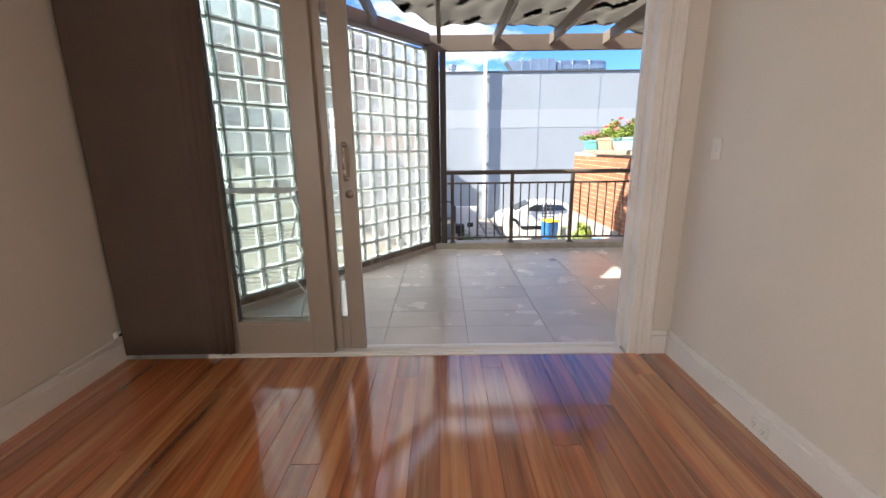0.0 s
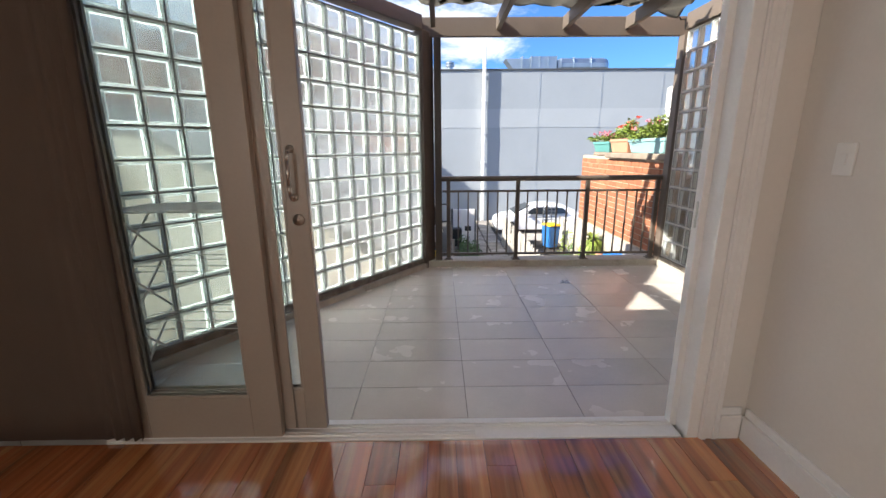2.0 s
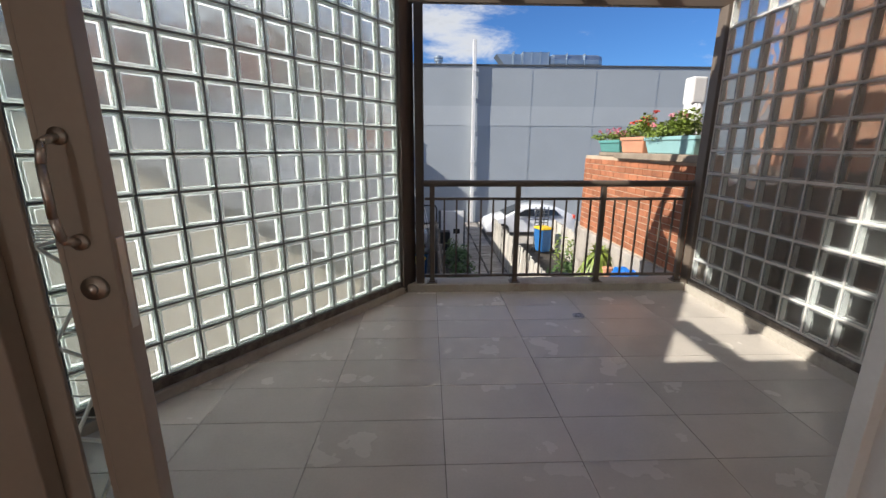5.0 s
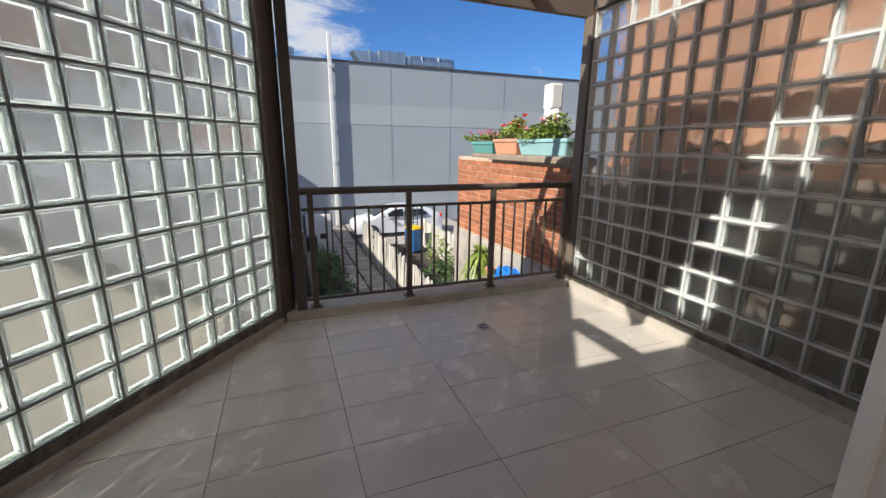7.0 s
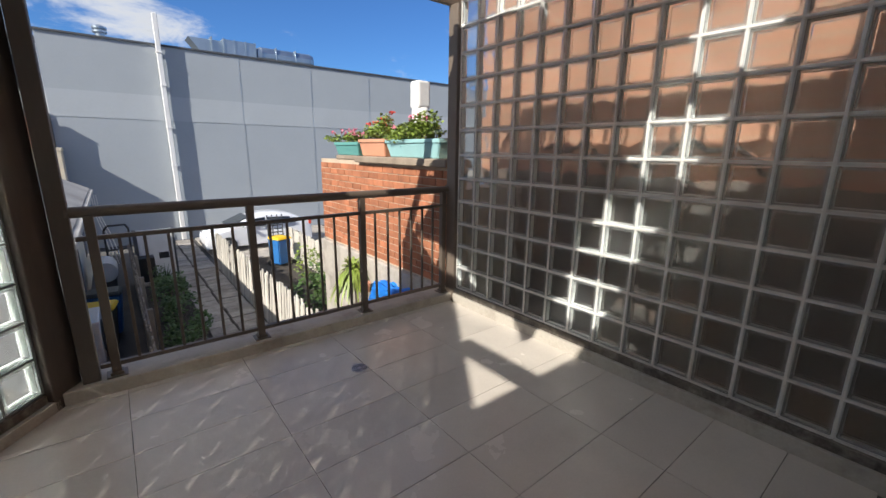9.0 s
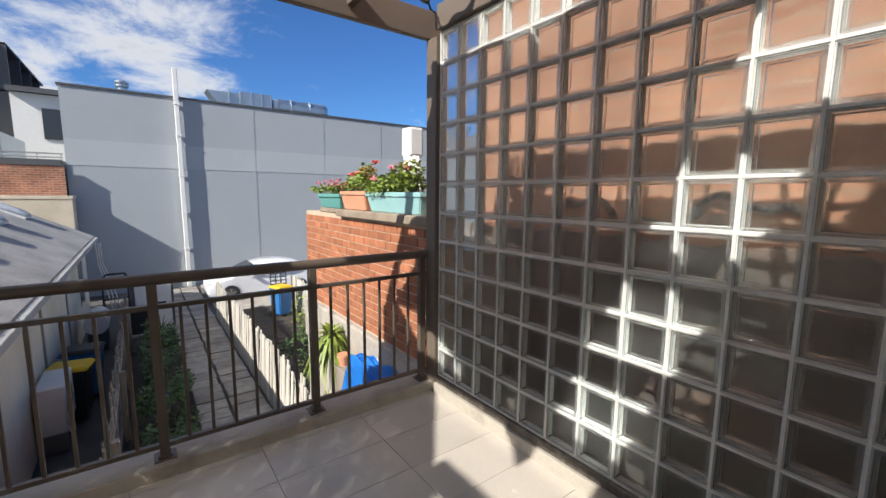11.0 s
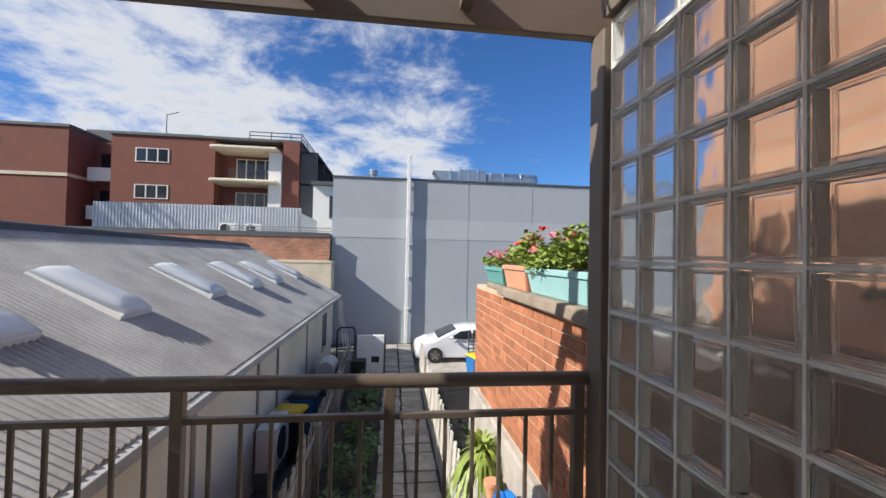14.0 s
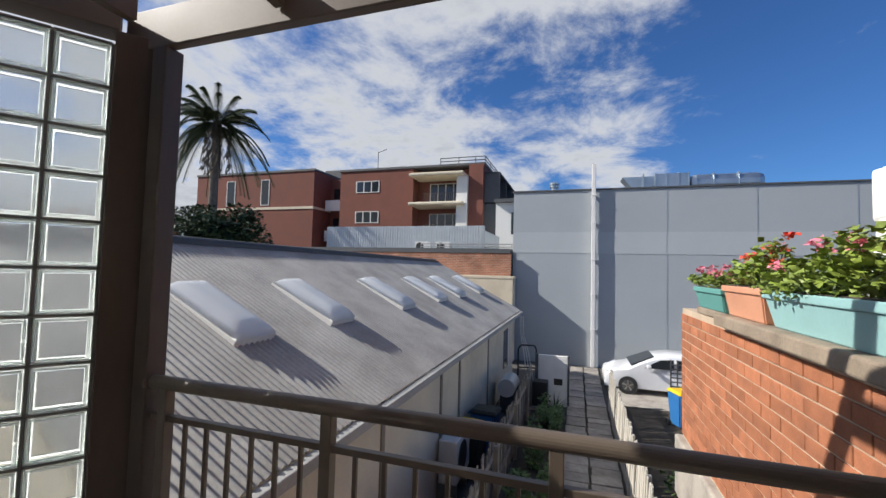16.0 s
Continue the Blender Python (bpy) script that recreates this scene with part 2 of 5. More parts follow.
M = {
    "wall": material("wall_paint", (0.72, 0.685, 0.63), 0.75, var=0.03, scale=2, bump=0.08, depth=0.002),
    # cream of the door leaves, darkened in colour because they stand backlit
    "shaded_door_paint": material("backlit_door_paint", (0.34, 0.295, 0.25), 0.4, var=0.05, scale=3, dirt=(0.3, 0.26, 0.2), dirt_amount=0.15, bump=0.06),
    # dark tone for the shade low on the brick house, with brown blotches
    "wall_shade": material("shaded_lower_wall", (0.085, 0.078, 0.072), 0.7, var=0.4, scale=1.6, fine=20, dirt=(0.22, 0.12, 0.08), dirt_amount=0.8, dirt_scale=1.3),
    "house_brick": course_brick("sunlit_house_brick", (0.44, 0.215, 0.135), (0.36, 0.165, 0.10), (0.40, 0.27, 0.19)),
    "ceiling": material("ceiling_paint", (0.8, 0.78, 0.75), 0.8, var=0.03, bump=0.05),
    "white": material("white_gloss_paint", (0.84, 0.83, 0.81), 0.38, var=0.05, scale=3, dirt=(0.45, 0.4, 0.33), dirt_amount=0.12, bump=0.06),
    "curtain": material("curtain_cloth", (0.23, 0.175, 0.14), 0.9, var=0.06, scale=3, fine=300, bump=0.3, depth=0.001),
    "board": material("hardwood_board", (0.43, 0.135, 0.044), 0.13, var=0.5, scale=7, fine=42, bump=0.02, depth=0.001,
                      stretch=(1.0, 0.045, 1.0), per_piece=0.17, dirt=(0.80, 0.44, 0.17), dirt_amount=0.8, dirt_scale=6.5, coat=1.0, spec=0.8),
    "gap": material("dark_gap", (0.03, 0.02, 0.015), 0.8),
    "tile": material("beige_tile", (0.585, 0.53, 0.465), 0.24, var=0.06, scale=3, fine=90, per_piece=0.05, dirt=(0.43, 0.385, 0.33), dirt_amount=0.3, dirt_scale=2.0, bump=0.06, depth=0.002, spec=0.7),
    "grout": material("grout", (0.11, 0.10, 0.085), 0.9),
    "stain": material("stained_render", (0.13, 0.11, 0.09), 0.85, var=0.4, scale=9, fine=60, bump=0.3, dirt=(0.4, 0.36, 0.3), dirt_amount=0.5, dirt_scale=14),
    "kerb": material("kerb_stone", (0.44, 0.40, 0.34), 0.7, var=0.1, scale=5, dirt=(0.16, 0.13, 0.1), dirt_amount=0.6, dirt_scale=5),
    "taupe": material("taupe_paint", (0.150, 0.118, 0.092), 0.5, var=0.08, scale=4, dirt=(0.14, 0.11, 0.09), dirt_amount=0.3, dirt_scale=4, bump=0.08),
    # taupe of the two left posts, darkened in colour to stand for shade
    "shaded_post": material("shaded_taupe_paint", (0.085, 0.066, 0.053), 0.55, var=0.12, scale=4, stretch=(1, 1, 0.2), dirt=(0.14, 0.11, 0.09), dirt_amount=0.3, dirt_scale=4, bump=0.1),
    "rail": material("bronze_powder_coat", (0.115, 0.09, 0.07), 0.38, var=0.08, scale=6, fine=200, bump=0.05, depth=0.001),
    "rim": material("block_edge_coating", (0.74, 0.79, 0.77), 0.5, var=0.06, scale=9, bump=0.05),
    # same joint mortar twice: dark where backlit on the left, pale where lit
    "mortar": material("backlit_block_joint", (0.19, 0.195, 0.19), 0.6, var=0.1, scale=8, dirt=(0.3, 0.3, 0.28), dirt_amount=0.4),
    "mortar_lit": material("lit_block_joint", (0.66, 0.64, 0.60), 0.5, var=0.14, scale=8, dirt=(0.3, 0.3, 0.28), dirt_amount=0.4),
    "block": glass("block_glass", (0.93, 0.97, 0.955), 0.03, 1.22, 0.4, 9.0, 0.0),
    "frost": glass("frosted_block_face", (0.66, 0.665, 0.675), 0.22, 1.22, 0.7, 9.0, 0.08),
    "clear_face": glass("rippled_block_face", (0.90, 0.92, 0.915), 0.14, 1.16, 1.0, 9.0, 0.10),
    "ring": glass("moulded_glass_rim", (0.82, 0.88, 0.86), 0.2, 1.35, 0.0, 9.0, 0.42),
    "ring_clear": glass("clear_moulded_rim", (0.95, 0.97, 0.965), 0.10, 1.5, 0.0, 9.0, 0.25),
    "rim_clear": material("clear_block_edge", (0.66, 0.68, 0.665), 0.35, var=0.10, scale=14, bump=0.05, dirt=(0.5, 0.48, 0.44), dirt_amount=0.4, dirt_scale=9),
    "pane": glass("window_glass", (0.86, 0.93, 0.92), 0.0, 1.45),
    "sail": material("shade_cloth", (0.10, 0.095, 0.075), 0.9, var=0.2, scale=4, fine=250, bump=0.5, depth=0.003),
    "steel": material("brushed_steel", (0.55, 0.53, 0.5), 0.3, metal=1.0, var=0.08, bump=0.03),
    "plastic": material("white_plastic", (0.8, 0.79, 0.75), 0.35, var=0.03, bump=0),
    "black": material("black_plastic", (0.02, 0.02, 0.02), 0.5, var=0.1, bump=0),
    "grey_wall": material("grey_render", (0.385, 0.42, 0.45), 0.8, var=0.03, scale=0.6, fine=12, bump=0.1, dirt=(0.33, 0.36, 0.385), dirt_amount=0.3, dirt_scale=0.35),
    "grey_light": material("grey_render_band", (0.44, 0.475, 0.50), 0.8, var=0.03, scale=0.6, fine=12, bump=0.1),
    "galv": material("galvanised_iron", (0.40, 0.39, 0.375), 0.6, metal=0.08, var=0.2, scale=1.5, fine=30, dirt=(0.24, 0.225, 0.205), dirt_amount=0.6, dirt_scale=0.9, bump=0.12),
    "pale_metal": material("pale_sheet_metal", (0.58, 0.61, 0.63), 0.45, metal=0.2, var=0.06, scale=2),
    "duct": material("duct_metal", (0.45, 0.52, 0.58), 0.35, metal=0.9, var=0.1, scale=2),
    "cream": material("cream_render", (0.70, 0.62, 0.48), 0.85, var=0.08, scale=1.2, fine=20, dirt=(0.4, 0.34, 0.26), dirt_amount=0.4, dirt_scale=0.9, bump=0.2),
    "brick": material("red_brick", (0.40, 0.152, 0.074), 0.85, var=0.2, scale=10, fine=120, per_piece=0.2, bump=0.4, depth=0.004, dirt=(0.20, 0.09, 0.06), dirt_amount=0.4, dirt_scale=6),
    "brick_far": material("red_brick_far", (0.22, 0.085, 0.062), 0.9, var=0.1, scale=0.8, fine=14, bump=0.2),
    "lime": material("lime_mortar", (0.52, 0.41, 0.30), 0.9, var=0.12, scale=6),
    "concrete": material("weathered_concrete", (0.42, 0.38, 0.33), 0.9, var=0.15, scale=3, dirt=(0.16, 0.14, 0.12), dirt_amount=0.7, dirt_scale=2.5, bump=0.4, depth=0.01),
    "coping": material("worn_brown_stone", (0.30, 0.24, 0.18), 0.85, var=0.2, scale=5, fine=60, dirt=(0.14, 0.11, 0.08), dirt_amount=0.6, dirt_scale=4, bump=0.35, depth=0.006),
    "timber": material("grey_timber", (0.30, 0.26, 0.21), 0.9, var=0.25, scale=8, fine=60, stretch=(1, 1, 0.1), per_piece=0.3, bump=0.4, dirt=(0.12, 0.1, 0.08), dirt_amount=0.5, dirt_scale=3),
    "picket": material("white_timber", (0.58, 0.54, 0.47), 0.9, var=0.15, scale=8, fine=60, stretch=(1, 1, 0.1), per_piece=0.2, bump=0.3, dirt=(0.2, 0.18, 0.15), dirt_amount=0.6, dirt_scale=3),
    "paver": material("stone_paver", (0.34, 0.31, 0.28), 0.9, var=0.2, scale=5, per_piece=0.2, dirt=(0.12, 0.11, 0.09), dirt_amount=0.5, dirt_scale=3, bump=0.4),
    "soil": material("dark_soil", (0.06, 0.05, 0.04), 1.0, var=0.4, scale=3, fine=25, bump=0.8, depth=0.03),
    "asphalt": material("asphalt", (0.10, 0.095, 0.09), 0.95, var=0.2, scale=2, fine=60, bump=0.4),
    "leaf": material("green_leaf", (0.07, 0.13, 0.03), 0.55, var=0.4, scale=4, per_piece=0.2, bump=0),
    "leaf_bright": material("lime_leaf", (0.24, 0.32, 0.055), 0.45, var=0.5, scale=5, bump=0),
    "leaf_dark": material("dark_leaf", (0.03, 0.06, 0.022), 0.6, var=0.4, scale=1, bump=0),
    "palm_leaf": material("palm_leaf", (0.07, 0.095, 0.04), 0.6, var=0.4, scale=1, bump=0),
    "bark": material("grey_bark", (0.16, 0.14, 0.12), 0.95, var=0.25, scale=5, bump=0.6, depth=0.02),
    "flower_red": material("red_petal", (0.75, 0.09, 0.05), 0.6, var=0.2, bump=0),
    "flower_pink": material("pink_petal", (0.8, 0.25, 0.35), 0.6, var=0.2, bump=0),
    "terracotta": material("terracotta_plastic", (0.64, 0.31, 0.19), 0.5, var=0.08, scale=4, dirt=(0.5, 0.3, 0.2), dirt_amount=0.3),
    "teal": material("teal_plastic", (0.12, 0.33, 0.30), 0.5, var=0.08, scale=4, dirt=(0.2, 0.4, 0.38), dirt_amount=0.3),
    "aqua": material("aqua_plastic", (0.29, 0.50, 0.50), 0.5, var=0.06, scale=4, dirt=(0.2, 0.4, 0.38), dirt_amount=0.2),
    "tarp": material("blue_tarpaulin", (0.03, 0.29, 0.86), 0.4, var=0.1, scale=8, bump=0.3, depth=0.01),
    "bin_blue": material("blue_plastic", (0.03, 0.16, 0.42), 0.45, var=0.08, bump=0),
    "bin_yellow": material("yellow_plastic", (0.85, 0.55, 0.02), 0.4, var=0.05, bump=0),
    "bin_dark": material("dark_green_plastic", (0.03, 0.04, 0.04), 0.5, var=0.1, bump=0),
    "car": material("white_car_paint", (0.82, 0.83, 0.85), 0.22, var=0.02, bump=0, coat=0.6),
    "tyre": material("rubber", (0.025, 0.025, 0.026), 0.8, var=0.1),
    "tint": material("tinted_glass", (0.02, 0.025, 0.03), 0.08, var=0.05, bump=0, spec=0.8),
    "acrylic": material("acrylic_dome", (0.94, 0.95, 0.96), 0.15, var=0.04, scale=3, bump=0, coat=1.0, spec=1.0),
    "fabric": material("white_canvas", (0.75, 0.74, 0.71), 0.85, var=0.06, scale=6, bump=0.2),
    "lead": material("dark_flashing", (0.11, 0.115, 0.12), 0.6, metal=0.3, var=0.1, scale=2),
}

# shade cloth lets a little daylight through
nt = M["sail"].node_tree
tr = nt.nodes.new("ShaderNodeBsdfTranslucent")
tr.inputs["Color"].default_value = (0.30, 0.28, 0.23, 1)
mix = nt.nodes.new("ShaderNodeMixShader")
mix.inputs[0].default_value = 0.45
nt.links.new(nt.nodes["Principled BSDF"].outputs[0], mix.inputs[1])
nt.links.new(tr.outputs[0], mix.inputs[2])
nt.links.new(mix.outputs[0], nt.nodes["Material Output"].inputs["Surface"])

# the coated block edges glow where the sun comes through them
nt = M["rim"].node_tree
tr = nt.nodes.new("ShaderNodeBsdfTranslucent")
tr.inputs["Color"].default_value = (0.80, 0.86, 0.83, 1)
mix = nt.nodes.new("ShaderNodeMixShader")
mix.inputs[0].default_value = 0.5
nt.links.new(nt.nodes["Principled BSDF"].outputs[0], mix.inputs[1])
nt.links.new(tr.outputs[0], mix.inputs[2])
nt.links.new(mix.outputs[0], nt.nodes["Material Output"].inputs["Surface"])

# the milky domes pass the daylight on
nt = M["acrylic"].node_tree
tr = nt.nodes.new("ShaderNodeBsdfTranslucent")
tr.inputs["Color"].default_value = (0.93, 0.95, 0.97, 1)
mix = nt.nodes.new("ShaderNodeMixShader")
mix.inputs[0].default_value = 0.6
nt.links.new(nt.nodes["Principled BSDF"].outputs[0], mix.inputs[1])
nt.links.new(tr.outputs[0], mix.inputs[2])
nt.links.new(mix.outputs[0], nt.nodes["Material Output"].inputs["Surface"])

M["brick_course"] = course_brick("weathered_brickwork", (0.42, 0.16, 0.085), (0.27, 0.10, 0.06), (0.38, 0.31, 0.25))


# ---- mesh helpers ----
def box(bm, x0, x1, y0, y1, z0, z1, bevel=0.0, m=None):
    r = bmesh.ops.create_cube(bm, size=1.0)
    vs = r["verts"]
    t = Matrix.Translation(((x0 + x1) / 2, (y0 + y1) / 2, (z0 + z1) / 2)) @ Matrix.Diagonal((abs(x1 - x0), abs(y1 - y0), abs(z1 - z0), 1))
    bmesh.ops.transform(bm, matrix=(m @ t) if m else t, verts=vs)
    if bevel:
        es = list({e for v in vs for e in v.link_edges})
        bmesh.ops.bevel(bm, geom=es, offset=bevel, segments=2, affect="EDGES", profile=0.5)
    return vs


def rod(bm, a, b, r0, r1=None, seg=12):
    a, b = Vector(a), Vector(b)
    d = b - a
    m = Matrix.Translation((a + b) / 2) @ d.to_track_quat("Z", "Y").to_matrix().to_4x4()
    return bmesh.ops.create_cone(bm, cap_ends=True, segments=seg, radius1=r0, radius2=r0 if r1 is None else r1, depth=d.length, matrix=m)["verts"]


def tube(bm, pts, r, seg=8):
    for a, b in zip(pts, pts[1:]):
        rod(bm, a, b, r, seg=seg)


def mesh_of(name, bm, mat, smooth=False):
    me = bpy.data.meshes.new(name)
    bm.to_mesh(me)
    bm.free()
    if mat:
        me.materials.append(M[mat])
    if smooth:
        for p in me.polygons:
            p.use_smooth = True
    return me


def thing(name, label, category, group="", kind="", at=(0, 0, 0), turn=0.0):
    ob = new(name)
    ob.empty_display_size = 0.1
    ob.matrix_world = pose(*at, 0, 0, turn)
    return tagged(ob, label, category, group, kind)


def part(name, bm, mat, parent, label="", smooth=False):
    ob = new(name, mesh_of(name, bm, mat, smooth))
    ob.parent = parent
    if label:
        tagged(ob, label)
    return ob


def solid(name, bm, mat, label, category, kind="", smooth=False, group=""):
    ob = new(name, mesh_of(name, bm, mat, smooth))
    return tagged(ob, label, category, group, kind)


def piece(name, me, parent, m):
    ob = new(name, me)
    ob.parent = parent
    ob.matrix_basis = m
    return ob


def one(*args, **kw):
    bm = bmesh.new()
    box(bm, *args, **kw)
    return bm


FL = 0.055          # top of both floors
GR = -2.7           # ground of the lane
WY0, WY1 = 2.775, 2.905   # door wall, inner and outer face
LX, RX = -2.08, 1.555   # room walls

# ---- room ----
room_floor = solid("floor_room", one(LX, RX, -3.2, WY0, FL - 0.2, FL - 0.02), "gap", "dark subfloor below polished boards", "floor", "structure")
# the gap in this wall is unseen, added to hold the fill lamp
bm = bmesh.new()
box(bm, LX - 0.2, LX, -3.2, -2.4, FL - 0.2, 2.95)
box(bm, LX - 0.2, LX, -1.3, WY1 - 0.006, FL - 0.2, 2.95)
box(bm, LX - 0.2, LX, -2.4, -1.3, FL - 0.2, 1.0)
box(bm, LX - 0.2, LX, -2.4, -1.3, 2.15, 2.95)
solid("wall_west", bm, "wall", "cream painted room wall with an unseen opening added for the fill lamp", "wall", "structure")
solid("wall_east", one(RX, RX + 0.2, -3.2, WY0 - 0.002, FL - 0.2, 2.95), "wall", "cream painted plaster room wall", "wall", "structure")
solid("wall_south", one(LX, RX, -3.4, -3.2, FL - 0.2, 2.95), "wall", "cream painted plaster room wall", "wall", "structure")
solid("ceiling", one(LX, RX, -3.2, WY0 - 0.002, 2.75, 2.95), "ceiling", "white painted room ceiling", "ceiling", "structure")
bm = bmesh.new()
box(bm, 1.32, RX + 0.2, WY0, WY1, FL - 0.2, 2.55)
box(bm, LX, -1.52, WY1 - 0.004, WY1 + 0.08, FL - 0.2, 2.55)
box(bm, LX - 0.2, RX + 0.2, WY0, WY1, 2.55, 2.95)
solid("wall_north", bm, "wall", "cream painted wall around the sliding doors", "wall", "structure")
bm = bmesh.new()
box(bm, LX - 0.5, 4.0, -3.6, 3.12, 2.96, 3.02)
box(bm, LX - 0.5, 4.0, 3.06, 3.14, 2.90, 3.025, 0.01)
# unseen block under the eave, added to stop a stray sun spot
box(bm, LX - 0.5, 2.6, WY1 + 0.003, 3.055, 2.782, 2.958)
solid("roof", bm, "lead", "flat dark roof over the room", "roof", "structure")
bm = bmesh.new()
box(bm, 1.755, 4.0, WY1 - 0.19, WY1 - 0.02, -3.0, 2.95)
box(bm, -4.2, LX - 0.2, WY1 - 0.19, WY1 - 0.02, -3.0, 2.95)
solid("wall_outer", bm, "cream", "cream rendered outer house wall", "wall", "structure")

# baseboards, architraves
def baseboard(x0, x1, y0, y1, inward):
    bm = bmesh.new()
    box(bm, x0, x1, y0, y1, FL - 0.015, FL + 0.125, 0.003)
    ix, iy = inward
    cx = [min(x0, x0 + ix * 0.005), max(x1, x1 + ix * 0.005)]
    cy = [min(y0, y0 + iy * 0.005), max(y1, y1 + iy * 0.005)]
    box(bm, x0 + (0.006 if ix < 0 else 0), x1 - (0.006 if ix > 0 else 0), y0 + (0.006 if iy < 0 else 0), y1, FL + 0.125, FL + 0.165, 0.006)
    box(bm, cx[0], cx[1], cy[0], cy[1], FL + 0.112, FL + 0.126, 0.003)
    return solid("baseboard", bm, "white", "white moulded timber baseboard", "baseboard", "structure")


baseboard(RX - 0.022, RX, -3.2, WY0 - 0.02, (-1, 0))
baseboard(LX, LX + 0.022, -3.2, WY1 - 0.01, (1, 0))
baseboard(1.43, RX - 0.024, WY0 - 0.02, WY0, (0, -1))
bm = bmesh.new()
for k, (w0, w1, d) in enumerate(((1.34, 1.43, 0.018), (1.345, 1.37, 0.026), (1.40, 1.425, 0.024))):
    box(bm, w0, w1, WY0 - d, WY0 + 0.001, FL - 0.015, 2.61, 0.004)
solid("trim", bm, "white", "white moulded door architrave", "trim", "structure")

# ---- sliding door set ----
door = thing("sliding_door", "cream timber sliding glass doors standing half open, leaves toned as backlit", "door", kind="structure")
bm = bmesh.new()
box(bm, 1.285, 1.34, WY0 - 0.01, WY1 + 0.004, FL - 0.02, 2.55, 0.004)
box(bm, 1.253, 1.2855, WY1 - 0.045, WY1 + 0.002, FL, 2.53, 0.002)
box(bm, -1.52, 1.265, WY0 + 0.005, WY1 + 0.005, 2.47, 2.55, 0.004)
box(bm, -1.52, -1.44, WY0, WY1, FL, 2.47, 0.004)
part("door_frame", bm, "white", door)
bm = bmesh.new()
box(bm, -1.52, 1.265, WY0 - 0.005, WY1 + 0.02, FL - 0.1, FL + 0.006, 0.003)
for y in (WY0 + 0.02, WY0 + 0.04, WY0 + 0.078, WY0 + 0.098):
    box(bm, -1.44, 1.255 if y > WY0 + 0.06 else 0.26, y, y + 0.008, FL + 0.004, FL + 0.016)
part("sill", bm, "white", door, "white painted sill with worn tracks")


def leaf(name, x0, x1, y, stile, label):
    bm = bmesh.new()
    for a, b in ((x0, x0 + stile), (x1 - stile, x1)):
        box(bm, a, b, y - 0.022, y + 0.022, FL + 0.018, 2.45, 0.004)
    box(bm, x0 + stile, x1 - stile, y - 0.021, y + 0.021, FL + 0.018, FL + 0.232, 0.004)
    box(bm, x0 + stile, x1 - stile, y - 0.021, y + 0.021, 2.33, 2.45, 0.004)
    for s in (-1, 1):
        box(bm, x0 + stile, x1 - stile, y + s * 0.012, y + s * 0.02, FL + 0.232, FL + 0.247, 0.002)
        box(bm, x0 + stile, x0 + stile + 0.012, y + s * 0.012, y + s * 0.02, FL + 0.247, 2.33)
        box(bm, x1 - stile - 0.012, x1 - stile, y + s * 0.012, y + s * 0.02, FL + 0.247, 2.33)
    lf = part(name, bm, "shaded_door_paint", door, label)
    gl = part("pane", one(x0 + stile - 0.005, x1 - stile + 0.005, y - 0.003, y + 0.003, FL + 0.227, 2.335), "pane", lf)
    gl.visible_shadow = False
    return lf


leaf("fixed_panel", -1.44, -0.675, WY0 + 0.03, 0.135, "cream painted fixed glazed door panel in a backlit tone")
slider = leaf("sliding_panel", -1.42, -0.475, WY0 + 0.088, 0.097, "cream painted glazed sliding panel pushed open, in a backlit tone")
part("meeting_bead", one(-0.70, -0.622, WY0 + 0.0535, WY0 + 0.0645, FL + 0.03, 2.46, bevel=0.003), "shaded_door_paint", door)
bm = bmesh.new()
hx, hy = -0.532, WY0 + 0.066
tube(bm, [(hx, hy, 1.225), (hx, hy - 0.04, 1.235), (hx, hy - 0.05, 1.28), (hx, hy - 0.05, 1.38), (hx, hy - 0.04, 1.42), (hx, hy, 1.43)], 0.008)
for z in (1.225, 1.43):
    rod(bm, (hx, hy + 0.002, z), (hx, hy - 0.008, z), 0.017)
part("handle", bm, "steel", slider, "worn brushed steel pull handle", True)
bm = bmesh.new()
rod(bm, (-0.52, hy + 0.002, 1.128), (-0.52, hy - 0.012, 1.128), 0.026, 0.024, 20)
rod(bm, (-0.52, hy - 0.012, 1.128), (-0.52, hy - 0.018, 1.128), 0.012)
part("lock", bm, "steel", slider, "round brass lock cylinder", True)
bm = bmesh.new()
box(bm, -0.476, -0.4725, WY0 + 0.078, WY0 + 0.098, 1.03, 1.23, 0.001)
part("latch_plate", bm, "steel", slider)
bm = bmesh.new()
box(bm, 1.2505, 1.254, WY1 - 0.032, WY1 - 0.018, 1.07, 1.19, 0.001)
part("strike_plate", bm, "steel", door, "steel strike plate in the jamb")

# curtain, drawn to one side
bm = bmesh.new()
cols, rows = 70, 14
grid = []
for j in range(rows + 1):
    z = FL + 0.035 + (2.62 - FL) * j / rows
    row = []
    for i in range(cols + 1):
        u = i / cols
        x = -2.05 + (0.73 + 0.09 * j / rows) * u
        amp = 0.0008 + 0.02 * max(0.0, (u - 0.72) / 0.28)
        y = 2.752 + amp * math.sin(u * (30 + 60 * max(0, u - 0.6))) + 0.006 * math.sin(3 * u + 2 * j / rows)
        row.append(bm.verts.new((x, y, z)))
    grid.append(row)
for j in range(rows):
    for i in range(cols):
        bm.faces.new((grid[j][i], grid[j][i + 1], grid[j + 1][i + 1], grid[j + 1][i]))
bmesh.ops.solidify(bm, geom=bm.faces[:], thickness=0.006)
cur = thing("curtain", "plain beige fabric curtain drawn to one side", "curtain")
part("cloth", bm, "curtain", cur, smooth=True)
bm = bmesh.new()
